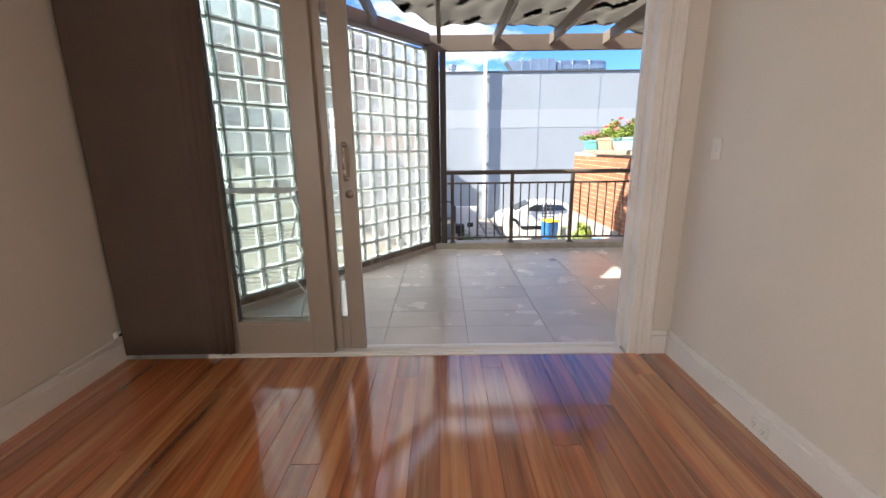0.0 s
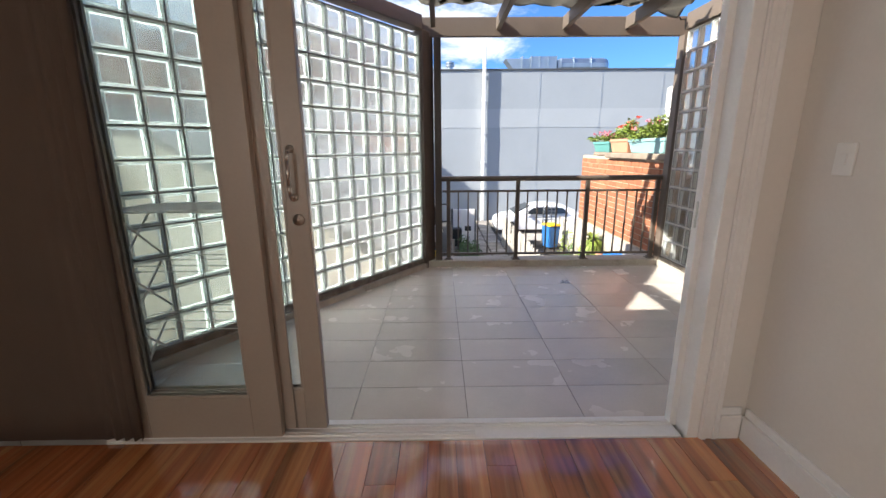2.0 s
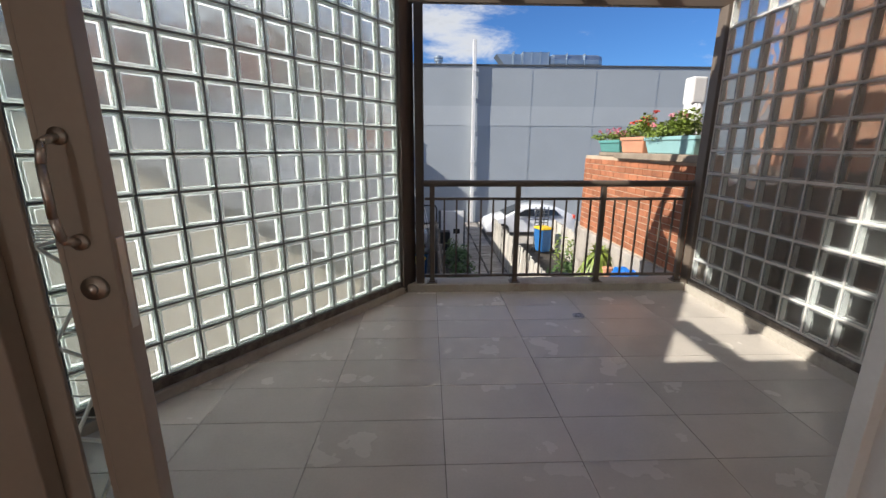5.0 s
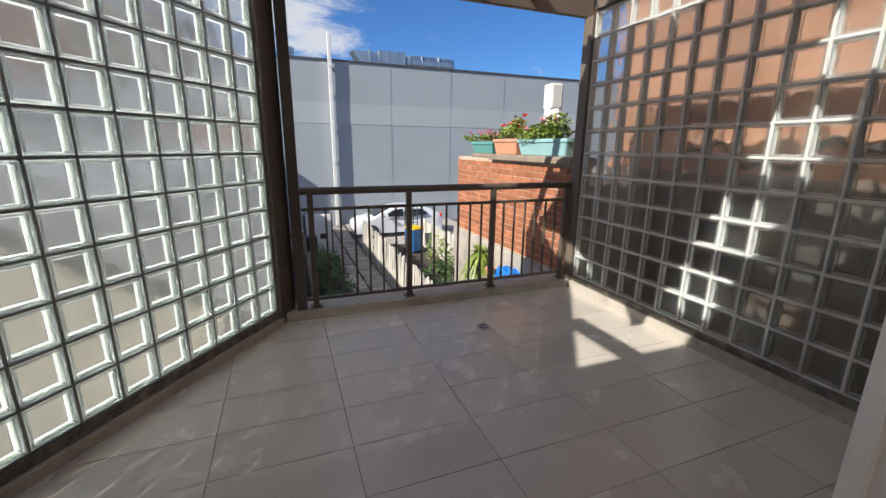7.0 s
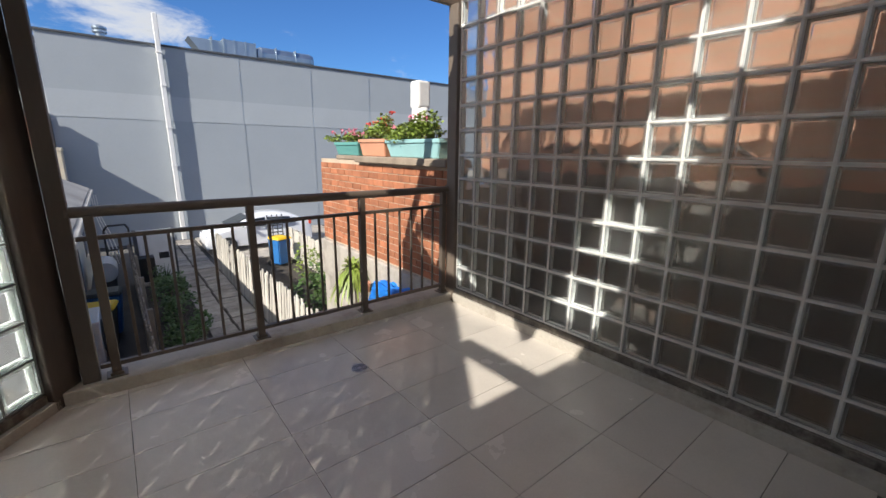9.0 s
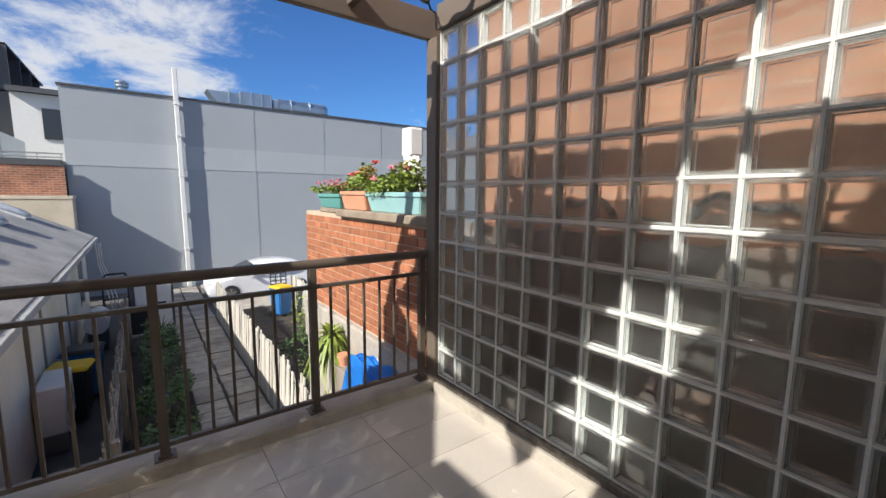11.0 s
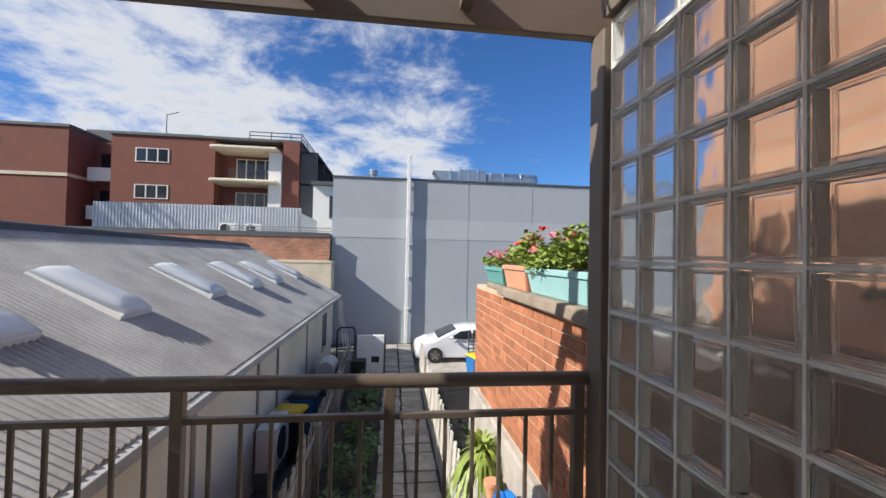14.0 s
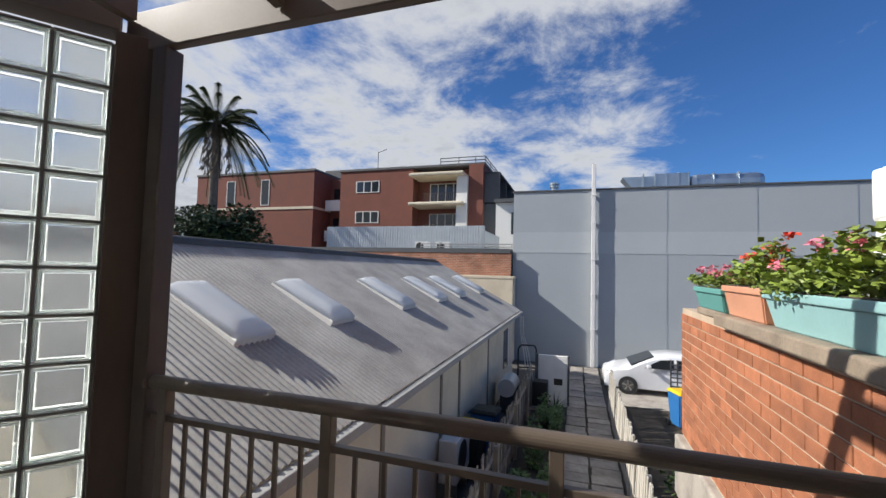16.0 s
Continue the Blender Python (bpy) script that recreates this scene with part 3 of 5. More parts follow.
rod(bm, (-2.07, 2.735, 2.66), (1.54, 2.735, 2.66), 0.012)
part("rod", bm, "steel", cur, "thin metal curtain rod")


# switch, sockets
def switch_plate(at, turn, w, h, label, holes):
    t = thing("light_switch" if not holes else "power_outlet", label, "switch" if not holes else "outlet", at=at, turn=turn)
    part("plate", one(-w / 2, w / 2, -0.009, 0.0, -h / 2, h / 2, bevel=0.003), "plastic", t)
    if not holes:
        part("rocker", one(-0.012, 0.012, -0.014, -0.008, -0.02, 0.02, bevel=0.002), "plastic", t)
    else:
        for s in (-1, 1):
            part("rocker", one(s * 0.04 - 0.007, s * 0.04 + 0.007, -0.013, -0.008, 0.012, 0.026, bevel=0.001), "plastic", t)
            b = bmesh.new()
            for dx, dz, a in ((-0.008, -0.006, 0.5), (0.008, -0.006, -0.5), (0.0, -0.02, 0.0)):
                box(b, -0.0012, 0.0012, -0.0096, -0.0085, -0.005, 0.005, m=pose(s * 0.028 + dx, 0, dz, 0, math.degrees(a), 0))
            part("socket_slots", b, "black", t)
    return t


switch_plate((RX, 2.55, 1.38), -90, 0.075, 0.115, "white plastic wall light switch", False)
switch_plate((RX - 0.022, 1.93, FL + 0.065), -90, 0.115, 0.072, "white double power outlet on the baseboard", True)
for k, (yy, zz) in enumerate(((2.74, 0.245), (2.83, 0.25))):
    t = thing("cable_outlet", "small white cable outlet above the baseboard", "outlet", at=(LX + 0.0, yy, zz), turn=90)
    part("body", one(-0.022, 0.022, -0.03, 0.0, -0.022, 0.022, bevel=0.004), "plastic", t)
    part("socket", one(-0.01, 0.01, -0.034, -0.029, -0.008, 0.008), "black", t)
bm = bmesh.new()
pts = [(LX + 0.028, 2.72, 0.235), (LX + 0.03, 2.64, 0.21), (LX + 0.027, 2.3, 0.2265), (LX + 0.027, 1.2, 0.2265), (LX + 0.027, -0.5, 0.2265)]
tube(bm, pts, 0.004, 6)
solid("cable", bm, "plastic", "thin white cable along the baseboard", "cable", smooth=True)

# ---- balcony ----
A = Vector((-0.10, 5.72))
DIR = Vector((-1.67, -2.27)).normalized()
NRM = Vector((-DIR.y, DIR.x))       # into the balcony
NL, NR = 16, 14
ZL, ZR = 0.17, 0.19
B = A + DIR * 0.2 * NL
GX = 2.69
bm = bmesh.new()
vs = [bm.verts.new((x, y, FL - 0.012)) for x, y in ((2.95, WY1), (2.95, 5.97), (-0.25, 5.97), (B.x - 0.2, B.y + 0.1), (B.x - 0.2, WY1))]
f = bm.faces.new(vs)
r = bmesh.ops.extrude_face_region(bm, geom=[f])
bmesh.ops.translate(bm, vec=(0, 0, -0.35), verts=[v for v in r["geom"] if isinstance(v, bmesh.types.BMVert)])
bmesh.ops.recalc_face_normals(bm, faces=bm.faces[:])
balcony = solid("floor_balcony", bm, "grout", "dark grouted slab of the tiled balcony", "floor", "structure")

# kerbs
WALL_M = Matrix(((DIR.x, NRM.x, 0, A.x), (DIR.y, NRM.y, 0, A.y), (0, 0, 1, 0), (0, 0, 0, 1)))
bm = bmesh.new()
box(bm, -0.05, 0.2 * NL + 0.1, -0.10, 0.035, FL - 0.02, ZL - 0.055, 0.006, WALL_M)
solid("kerb_left", bm, "kerb", "stained beige kerb under the glass blocks", "kerb", "structure")
bm = bmesh.new()
box(bm, 2.655, 2.80, WY1, 5.71, FL - 0.02, ZR - 0.055, 0.006)
solid("kerb_right", bm, "kerb", "stained beige kerb under the glass blocks", "kerb", "structure")
bm = bmesh.new()
box(bm, 0.0, 0.2 * NL + 0.05, -0.085, 0.012, ZL - 0.056, ZL - 0.005, 0.004, WALL_M)
solid("bedding_left", bm, "stain", "dark stained mortar bed under the blocks", "wall", "structure")
bm = bmesh.new()
box(bm, 2.675, 2.775, WY1, 5.71, ZR - 0.056, ZR - 0.005, 0.004)
solid("bedding_right", bm, "stain", "dark stained mortar bed under the blocks", "wall", "structure")
bm = bmesh.new()
box(bm, -0.04, 2.80, 5.745, 5.97, FL - 0.02, FL + 0.075, 0.008)
solid("kerb_front", bm, "kerb", "beige stone kerb under the balcony railing", "kerb", "structure")
bm = bmesh.new()
box(bm, -0.4, 3.0, 5.80, 5.96, -2.9, FL - 0.37)
box(bm, -4.0, -0.4, 2.9, 3.0, -2.9, -0.4)
solid("wall_below", bm, "cream", "rendered wall below the balcony", "wall", "structure")


# glass block walls
def block_mesh():
    bm = bmesh.new()
    box(bm, -0.0945, 0.0945, -0.04, 0.04, -0.0945, 0.0945)
    es = list(bm.edges)
    bmesh.ops.bevel(bm, geom=es, offset=0.008, segments=2, affect="EDGES")
    for s in (-1, 1):
        fs = [f for f in bm.faces if abs(f.normal.y - s) < 1e-3 and f.calc_area() > 0.01]
        r = bmesh.ops.inset_region(bm, faces=fs, thickness=0.010, depth=0.0)
        r = bmesh.ops.inset_region(bm, faces=fs, thickness=0.006, depth=-0.004)
    return mesh_of("glass_block", bm, "block")


BLOCK = block_mesh()


FACE = mesh_of("frosted_face", one(-0.0778, 0.0778, -0.003, 0.003, -0.0778, 0.0778), "frost")
FACE_CLEAR = mesh_of("frosted_face", one(-0.0778, 0.0778, -0.003, 0.003, -0.0778, 0.0778), "clear_face")


def ring_mesh(o, i, t, mat):
    bm = bmesh.new()
    for x0, x1, z0, z1 in ((-o, -i, -o, o), (i, o, -o, o), (-i, i, -o, -i), (-i, i, i, o)):
        box(bm, x0, x1, -t, t, z0, z1)
    return mesh_of("moulded_rim", bm, mat)


RING = ring_mesh(0.0885, 0.0785, 0.0015, "ring")
RING_CLEAR = ring_mesh(0.0885, 0.0785, 0.0015, "ring_clear")


def block_wall(name, m, cols, z0, label, side, face, joint, ring, edge):
    w = thing(name, label, "wall", kind="structure")
    bm = bmesh.new()
    for i in range(cols + 1):
        box(bm, 0.2 * i - 0.0046, 0.2 * i + 0.0046, -0.0385, 0.0385, z0, z0 + 2.4, m=m)
    for j in range(13):
        for i in range(cols):
            box(bm, 0.2 * i + 0.0047, 0.2 * i + 0.1953, -0.038, 0.038, z0 + 0.2 * j - 0.0045, z0 + 0.2 * j + 0.0045, m=m)
    part("mortar_joint", bm, joint, w, "grey joints between the blocks")
    bm = bmesh.new()
    for i in range(cols):
        for s in (0.0057, 0.1913):
            box(bm, 0.2 * i + s, 0.2 * i + s + 0.003, -0.033, 0.033, z0 + 0.006, z0 + 2.394, m=m)
    for j in range(12):
        for s in (0.0057, 0.1913):
            for i in range(cols):
                box(bm, 0.2 * i + 0.0090, 0.2 * i + 0.1910, -0.033, 0.033, z0 + 0.2 * j + s, z0 + 0.2 * j + s + 0.003, m=m)
    part("edge_coating", bm, edge, w, "white coated edges inside the blocks")
    for i in range(cols):
        for j in range(12):
            b = piece("glass_block", BLOCK, w, m @ Matrix.Translation((0.2 * i + 0.1, 0, z0 + 0.1 + 0.2 * j)))
            b.visible_shadow = False
            f = new("frosted_face", face)
            f.parent = b
            f.matrix_basis = Matrix.Translation((0, side * 0.0305, 0))
            f.visible_shadow = face is FACE
            for s in (-1, 1):
                r = new("moulded_rim", ring)
                r.visible_shadow = False
                r.parent = b
                r.matrix_basis = Matrix.Translation((0, s * 0.0345, 0))
    return w


block_wall("glass_wall_left", WALL_M @ Matrix.Translation((0, -0.04, 0)), NL, ZL, "slanting wall of clear glass blocks", -1, FACE, "mortar", RING, "rim")
RM = Matrix(((0, 1, 0, GX + 0.04), (-1, 0, 0, 5.70), (0, 0, 1, 0), (0, 0, 0, 1)))
block_wall("glass_wall_right", RM, NR, ZR, "tall wall of clear glass blocks", 1, FACE_CLEAR, "mortar_lit", RING_CLEAR, "rim_clear")

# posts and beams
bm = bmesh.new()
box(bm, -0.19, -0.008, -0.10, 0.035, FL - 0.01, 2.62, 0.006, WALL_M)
solid("post", bm, "shaded_post", "taupe timber balcony post in its shaded tone", "post", group="balcony posts")
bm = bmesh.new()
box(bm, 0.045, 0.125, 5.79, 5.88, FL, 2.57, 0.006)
solid("post", bm, "shaded_post", "slim taupe post at the railing end in its shaded tone", "post", group="balcony posts")
bm = bmesh.new()
box(bm, 2.665, 2.785, 5.715, 5.83, FL, 2.57, 0.006)
solid("post", bm, "taupe", "taupe painted post beside the glass blocks", "post", group="balcony posts")
bm = bmesh.new()
box(bm, 2.662, 2.80, 5.7 - 0.2 * NR, 5.709, 2.602, 2.76, 0.006)
solid("beam", bm, "taupe", "taupe beam above the glass block wall", "beam", group="pergola beams")
bm = bmesh.new()
box(bm, -0.02, 0.2 * NL + 0.1, -0.11, 0.03, 2.625, 2.76, 0.006, WALL_M)
solid("beam", bm, "taupe", "taupe beam above the slanting glass wall", "beam", group="pergola beams")
bm = bmesh.new()
box(bm, -0.15, 2.80, 5.80, 5.85, 2.572, 2.76, 0.006)
solid("beam", bm, "taupe", "taupe front beam of the pergola", "beam", group="pergola beams")
for x, y1 in ((-1.35, 3.90), (-0.61, 4.92), (0.045, 5.70), (0.73, 5.795), (1.43, 5.795), (2.09, 5.795)):
    bm = bmesh.new()
    box(bm, x - 0.024, x + 0.024, WY1 + 0.05, y1, 2.632, 2.757, 0.004)
    solid("rafter", bm, "taupe", "taupe timber pergola rafter", "rafter", group="pergola rafters")
bm = bmesh.new()
box(bm, -1.6, 2.66, WY1 + 0.003, WY1 + 0.045, 2.63, 2.78, 0.004)
solid("ledger", bm, "taupe", "taupe ledger board on the house wall", "beam")

# railing
railing = thing("railing", "dark bronze metal balcony railing", "railing")
bm = bmesh.new()
rod(bm, (0.10, 5.83, 1.085), (2.69, 5.83, 1.085), 0.03, seg=20)
part("top_rail", bm, "rail", railing, smooth=False)
part("upper_rail", one(0.13, 2.665, 5.815, 5.845, 0.93, 0.955, bevel=0.003), "rail", railing)
part("lower_rail", one(0.13, 2.665, 5.815, 5.845, 0.185, 0.21, bevel=0.003), "rail", railing)
POSTS = (0.20, 1.005, 1.815, 2.625)
for x in POSTS:
    b = one(x - 0.0225, x + 0.0225, 5.8075, 5.8525, FL + 0.075, 1.065, bevel=0.003)
    box(b, x - 0.05, x + 0.05, 5.78, 5.88, FL + 0.074, FL + 0.082, 0.002)
    box(b, x - 0.032, x + 0.032, 5.798, 5.862, FL + 0.082, FL + 0.098, 0.004)
    part("post", b, "rail", railing)
for a, b_ in zip(POSTS, POSTS[1:]):
    for k in range(1, 7):
        x = a + (b_ - a) * k / 7
        part("baluster", one(x - 0.008, x + 0.008, 5.822, 5.838, 0.208, 0.932, bevel=0.002), "rail", railing)
for x in (0.11, 2.675):
    b = bmesh.new()
    rod(b, (x, 5.83, 1.085), (x + 0.012, 5.83, 1.085), 0.045, seg=20)
    part("end_flange", b, "rail", railing)

# shade sail
bm = bmesh.new()
n, mrows = 60, 40
grid = []
for j in range(mrows + 1):
    v = j / mrows
    row = []
    for i in range(n + 1):
        u = i / n
        yy = 3.62 + v * 1.98
        xl = -0.94 + (yy - 3.62) * 0.48 - 0.16 * max(0.0, 1 - abs(yy - 3.62) / 0.25) + 0.03 * math.sin(11 * yy)
        xx = xl + (2.14 - xl) * u
        sag = 0.05 * abs(math.sin((xx - 0.045) / 0.69 * math.pi))
        z = 2.80 - sag * 0.5 + 0.02 * math.sin(9 * yy + 3 * xx) + 0.012 * math.sin(23 * xx + 5 * yy)
        edge = 0.10 * abs(math.sin((xx - 0.045) / 0.69 * math.pi))
        row.append(bm.verts.new((xx, yy - edge * v ** 6, max(z, 2.768))))
    grid.append(row)
for j in range(mrows):
    for i in range(n):
        bm.faces.new((grid[j][i], grid[j][i + 1], grid[j + 1][i + 1], grid[j + 1][i]))
bmesh.ops.solidify(bm, geom=bm.faces[:], thickness=0.003)
sail = thing("shade_sail", "dark grey shade cloth stretched over the pergola", "shade cloth")
part("cloth", bm, "sail", sail, smooth=True)

# ---- outside ----
bm = bmesh.new()
s = 900
vs = [bm.verts.new(p) for p in ((-s, -s, GR - 0.03), (s, -s, GR - 0.03), (s, s, GR - 0.03), (-s, s, GR - 0.03))]
bm.faces.new(vs)
solid("ground", bm, "asphalt", "dark worn ground around the houses", "ground", "structure")

# grey building
grey = thing("grey_building", "large grey rendered commercial building", "building")
WY = 24.9
bm = bmesh.new()
box(bm, -1.17, 30, WY, WY + 14, GR - 0.1, 5.50)
part("wall", bm, "grey_wall", grey)
bm = bmesh.new()
box(bm, -1.168, 30, WY - 0.012, WY - 0.001, 2.52, 3.52)
part("band", bm, "grey_light", grey, "paler painted band")
bm = bmesh.new()
box(bm, -1.22, 30.05, WY - 0.05, WY + 14.05, 5.50, 5.58, 0.01)
part("capping", bm, "lead", grey, "dark metal parapet capping")
for x in (5.65, 9.05, 12.4, 15.8):
    part("panel_joint", one(x - 0.008, x + 0.008, WY - 0.015, WY - 0.0125, GR, 5.5), "duct", grey)
bm = bmesh.new()
box(bm, 2.48, 2.66, WY - 0.28, WY - 0.10, GR, 6.7, 0.02)
for z in (-1.0, 0.6, 2.2, 3.9, 5.2):
    box(bm, 2.46, 2.68, WY - 0.30, WY - 0.02, z, z + 0.05)
solid("flue_pipe", bm, "white", "pale metal flue pipe up the grey wall", "pipe")
duct = thing("roof_duct", "galvanised air duct on the grey roof", "duct", at=(0, WY + 1.5, 5.52))
bm = bmesh.new()
vs = box(bm, 3.95, 5.4, 0, 1.0, 0.25, 0.86)
for v in vs:
    if v.co.x < 4.5 and v.co.z < 0.5:
        v.co.x += 0.5
box(bm, 5.4, 6.85, -0.12, 1.1, 0.2, 0.95, 0.02)
part("duct_run", bm, "duct", duct)
for x in (4.9, 5.42, 5.9, 6.4, 6.84):
    part("flange", one(x - 0.025, x + 0.025, -0.15, 1.13, 0.18, 0.97), "duct", duct)
bm = bmesh.new()
box(bm, 6.9, 10.0, 0, 1.0, 0.1, 0.92, 0.3)
for x in (7.9, 8.9):
    box(bm, x - 0.025, x + 0.025, -0.02, 1.02, 0.08, 0.94, 0.02)
part("duct_bend", bm, "duct", duct)
vent = thing("roof_vent", "small round metal roof vent", "vent", at=(0.75, WY + 0.6, 5.58))
bm = bmesh.new()
rod(bm, (0, 0, -0.06), (0, 0, 0.3), 0.16, seg=16)
part("pipe", bm, "duct", vent)
bm = bmesh.new()
rod(bm, (0, 0, 0.22), (0, 0, 0.30), 0.24, seg=16)
rod(bm, (0, 0, 0.36), (0, 0, 0.44), 0.24, seg=16)
rod(bm, (0, 0, 0.44), (0, 0, 0.50), 0.22, 0.1, seg=16)
rod(bm, (0, 0, 0.28), (0, 0, 0.38), 0.14, seg=16)
part("cowl", bm, "duct", vent)

# neighbouring house with the iron roof
EX, RXX, RZ = -0.33, -4.05, 1.95
Y0, Y1 = 6.25, 21.5
house = thing("neighbour_house", "low cream house with a grey corrugated iron roof", "house")
slope = math.atan2(RZ, EX - RXX)


def corrugated(side):
    bm = bmesh.new()
    pitch, sub = 0.085, 6
    nseg = int((Y1 - Y0) / pitch * sub)
    top, bot = [], []
    nz = Vector((math.sin(slope) * side, 0, math.cos(slope)))
    for i in range(nseg + 1):
        y = Y0 + (Y1 - Y0) * i / nseg
        h = 0.026 * math.sin(2 * math.pi * i / sub)
        e = Vector((EX if side > 0 else 2 * RXX - EX, y, 0.0)) + nz * h
        p = Vector((RXX, y, RZ)) + nz * h
        top.append(bm.verts.new(p))
        bot.append(bm.verts.new(e))
    for i in range(nseg):
        bm.faces.new((top[i], top[i + 1], bot[i + 1], bot[i]) if side < 0 else (bot[i], bot[i + 1], top[i + 1], top[i]))
    bmesh.ops.recalc_face_normals(bm, faces=bm.faces[:])
    return bm


part("roof_sheet", corrugated(1), "galv", house, "weathered corrugated iron sheeting", True)
part("roof_sheet", corrugated(-1), "galv", house, "weathered corrugated iron sheeting", True)
bm = bmesh.new()
rod(bm, (RXX, Y0, RZ + 0.02), (RXX, Y1, RZ + 0.02), 0.05, seg=10)
box(bm, RXX - 0.16, RXX + 0.16, Y0, Y1, RZ - 0.06, RZ - 0.0)
part("ridge_cap", bm, "lead", house, "dark ridge capping")
bm = bmesh.new()
box(bm, EX - 0.01, EX + 0.10, Y0, Y1, -0.13, -0.02, 0.01)
part("gutter", bm, "galv", house, "pale metal gutter along the eave")
bm = bmesh.new()
box(bm, 2 * RXX + 0.6, EX - 0.27, Y0 + 0.1, Y1 - 0.1, GR - 0.1, -0.1)
vs = [bm.verts.new(p) for p in ((EX - 0.27, Y1 - 0.1, -0.1), (RXX, Y1 - 0.1, RZ - 0.12), (2 * RXX + 0.6, Y1 - 0.1, -0.1))]
bm.faces.new(vs)
vs = [bm.verts.new(p) for p in ((EX - 0.27, Y0 + 0.1, -0.1), (RXX, Y0 + 0.1, RZ - 0.12), (2 * RXX + 0.6, Y0 + 0.1, -0.1))]
bm.faces.new(vs)
part("wall", bm, "cream", house, "cream rendered side wall")
for y in (9.6, 12.1, 13.4, 16.5):
    part("batten", one(EX - 0.272, EX - 0.245, y - 0.05, y + 0.05, GR, -0.12), "timber", house)
part("window", one(EX - 0.30, EX - 0.255, 19.2, 20.1, -1.9, -0.55, bevel=0.01), "tint", house, "dark side window")
part("window_frame", one(EX - 0.29, EX - 0.24, 20.1, 20.2, -1.95, -0.5, bevel=0.005), "white", house)
pitch_m = lambda y: Matrix.Translation((0, y, 0))
for k, y in enumerate((8.05, 9.9, 12.55, 14.95, 17.0, 19.75)):
    w = (0.62, 0.66, 0.72, 0.78, 0.8, 0.85)[k]
    sl = thing("skylight", "domed white acrylic skylight on the iron roof", "skylight", group="roof skylights")
    run = Vector((EX - RXX, 0, -RZ)).normalized()
    nz = Vector((math.sin(slope), 0, math.cos(slope)))
    o = Vector((-2.79, y, (EX + 2.79) * math.tan(slope)))
    m = Matrix(((run.x, 0, nz.x, o.x), (0, 1, 0, o.y), (run.z, 0, nz.z, o.z), (0, 0, 0, 1)))
    L = 1.28
    b = bmesh.new()
    for v in box(b, 0, L, 0, w, 0.0, 1.0):
        v.co.z = -0.01 if v.co.z < 0.5 else 0.03 + 0.05 * v.co.x / L
    bmesh.ops.transform(b, matrix=m, verts=b.verts[:])
    bmesh.ops.bevel(b, geom=b.edges[:], offset=0.006, segments=2, affect="EDGES")
    part("frame", b, "plastic", sl, "white metal upstand")
    b = bmesh.new()
    nx, ny = 16, 10
    g = []
    for i in range(nx + 1):
        r = []
        for j in range(ny + 1):
            u, v = i / nx, j / ny
            rise = min(u / 0.10, (1 - u) / 0.20, v / 0.30, (1 - v) / 0.30, 1.0)
            hgt = 0.042 + 0.05 * u + 0.12 * math.sin(rise * math.pi / 2) ** 0.9
            r.append(b.verts.new(m @ Vector((L * u, w * v, hgt))))
        g.append(r)
    for i in range(nx):
        for j in range(ny):
            b.faces.new((g[i][j], g[i + 1][j], g[i + 1][j + 1], g[i][j + 1]))
    bmesh.ops.solidify(b, geom=b.faces[:], thickness=0.01)
    part("dome", b, "acrylic", sl, smooth=True)

# brick parapet behind, cream base
bm = bmesh.new()
box(bm, -16, -1.20, 24.5, 24.72, 1.35, 2.45)
bw = thing("brick_parapet", "red brick parapet wall above a cream base", "wall")
part("brickwork", bm, "brick_course", bw)
bm = bmesh.new()
box(bm, -16, -1.0, 23.85, 24.78, GR, 1.318, 0.01)
box(bm, -16, -0.97, 23.83, 24.8, 1.22, 1.345, 0.01)
part("base", bm, "cream", bw, "cream rendered base")
bm = bmesh.new()
box(bm, -16.0, -1.2, 24.47, 24.75, 2.455, 2.50, 0.008)
part("coping", bm, "lead", bw)

# corrugated screen with condensers
scr = thing("metal_screen", "pale corrugated metal rooftop screen", "screen")
bm = bmesh.new()
top = []
yy, x = 30.5, -15.7
prev = None
k = 0
while x < -3.95:
    for dx, dy in ((0.0, 0.0), (0.06, 0.0), (0.09, 0.05), (0.15, 0.05)):
        a = bm.verts.new((x + dx, yy + dy, 1.5))
        b = bm.verts.new((x + dx, yy + dy, 4.5))
        if prev:
            bm.faces.new((prev[0], a, b, prev[1]))
        prev = (a, b)
    x += 0.18
part("sheeting", bm, "pale_metal", scr)
part("return", one(-3.99, -3.9, 30.5, 36, 1.5, 4.2), "pale_metal", scr)
for x in (-8.35, -6.9):
    ac = thing("condenser_unit", "white air conditioner condenser on the roof", "air conditioner", group="rooftop condensers", at=(x, 29.6, 2.72))
    part("casing", one(0, 0.95, 0, 0.35, 0, 0.66, bevel=0.02), "plastic", ac)
    b = bmesh.new()
    rod(b, (0.36, 0.002, 0.33), (0.36, -0.02, 0.33), 0.27, seg=24)
    part("fan_grille", b, "black", ac)
bm = bmesh.new()
box(bm, -16, -1.3, 24.8, 31.5, 1.0, 2.70)
solid("flat_roof", bm, "lead", "dark flat roof behind the brick parapet", "roof")
bm = bmesh.new()
for x in (-6.5, -5.4, -4.3, -3.2, -2.1, -1.4):
    rod(bm, (x, 26, 2.68), (x, 26, 3.0), 0.025, seg=6)
rod(bm, (-6.5, 26, 3.0), (-1.35, 26, 3.0), 0.03, seg=6)
rod(bm, (-6.5, 26, 2.85), (-1.35, 26, 2.85), 0.025, seg=6)
solid("pipe_rail", bm, "steel", "galvanised pipe rail on the flat roof", "rail")


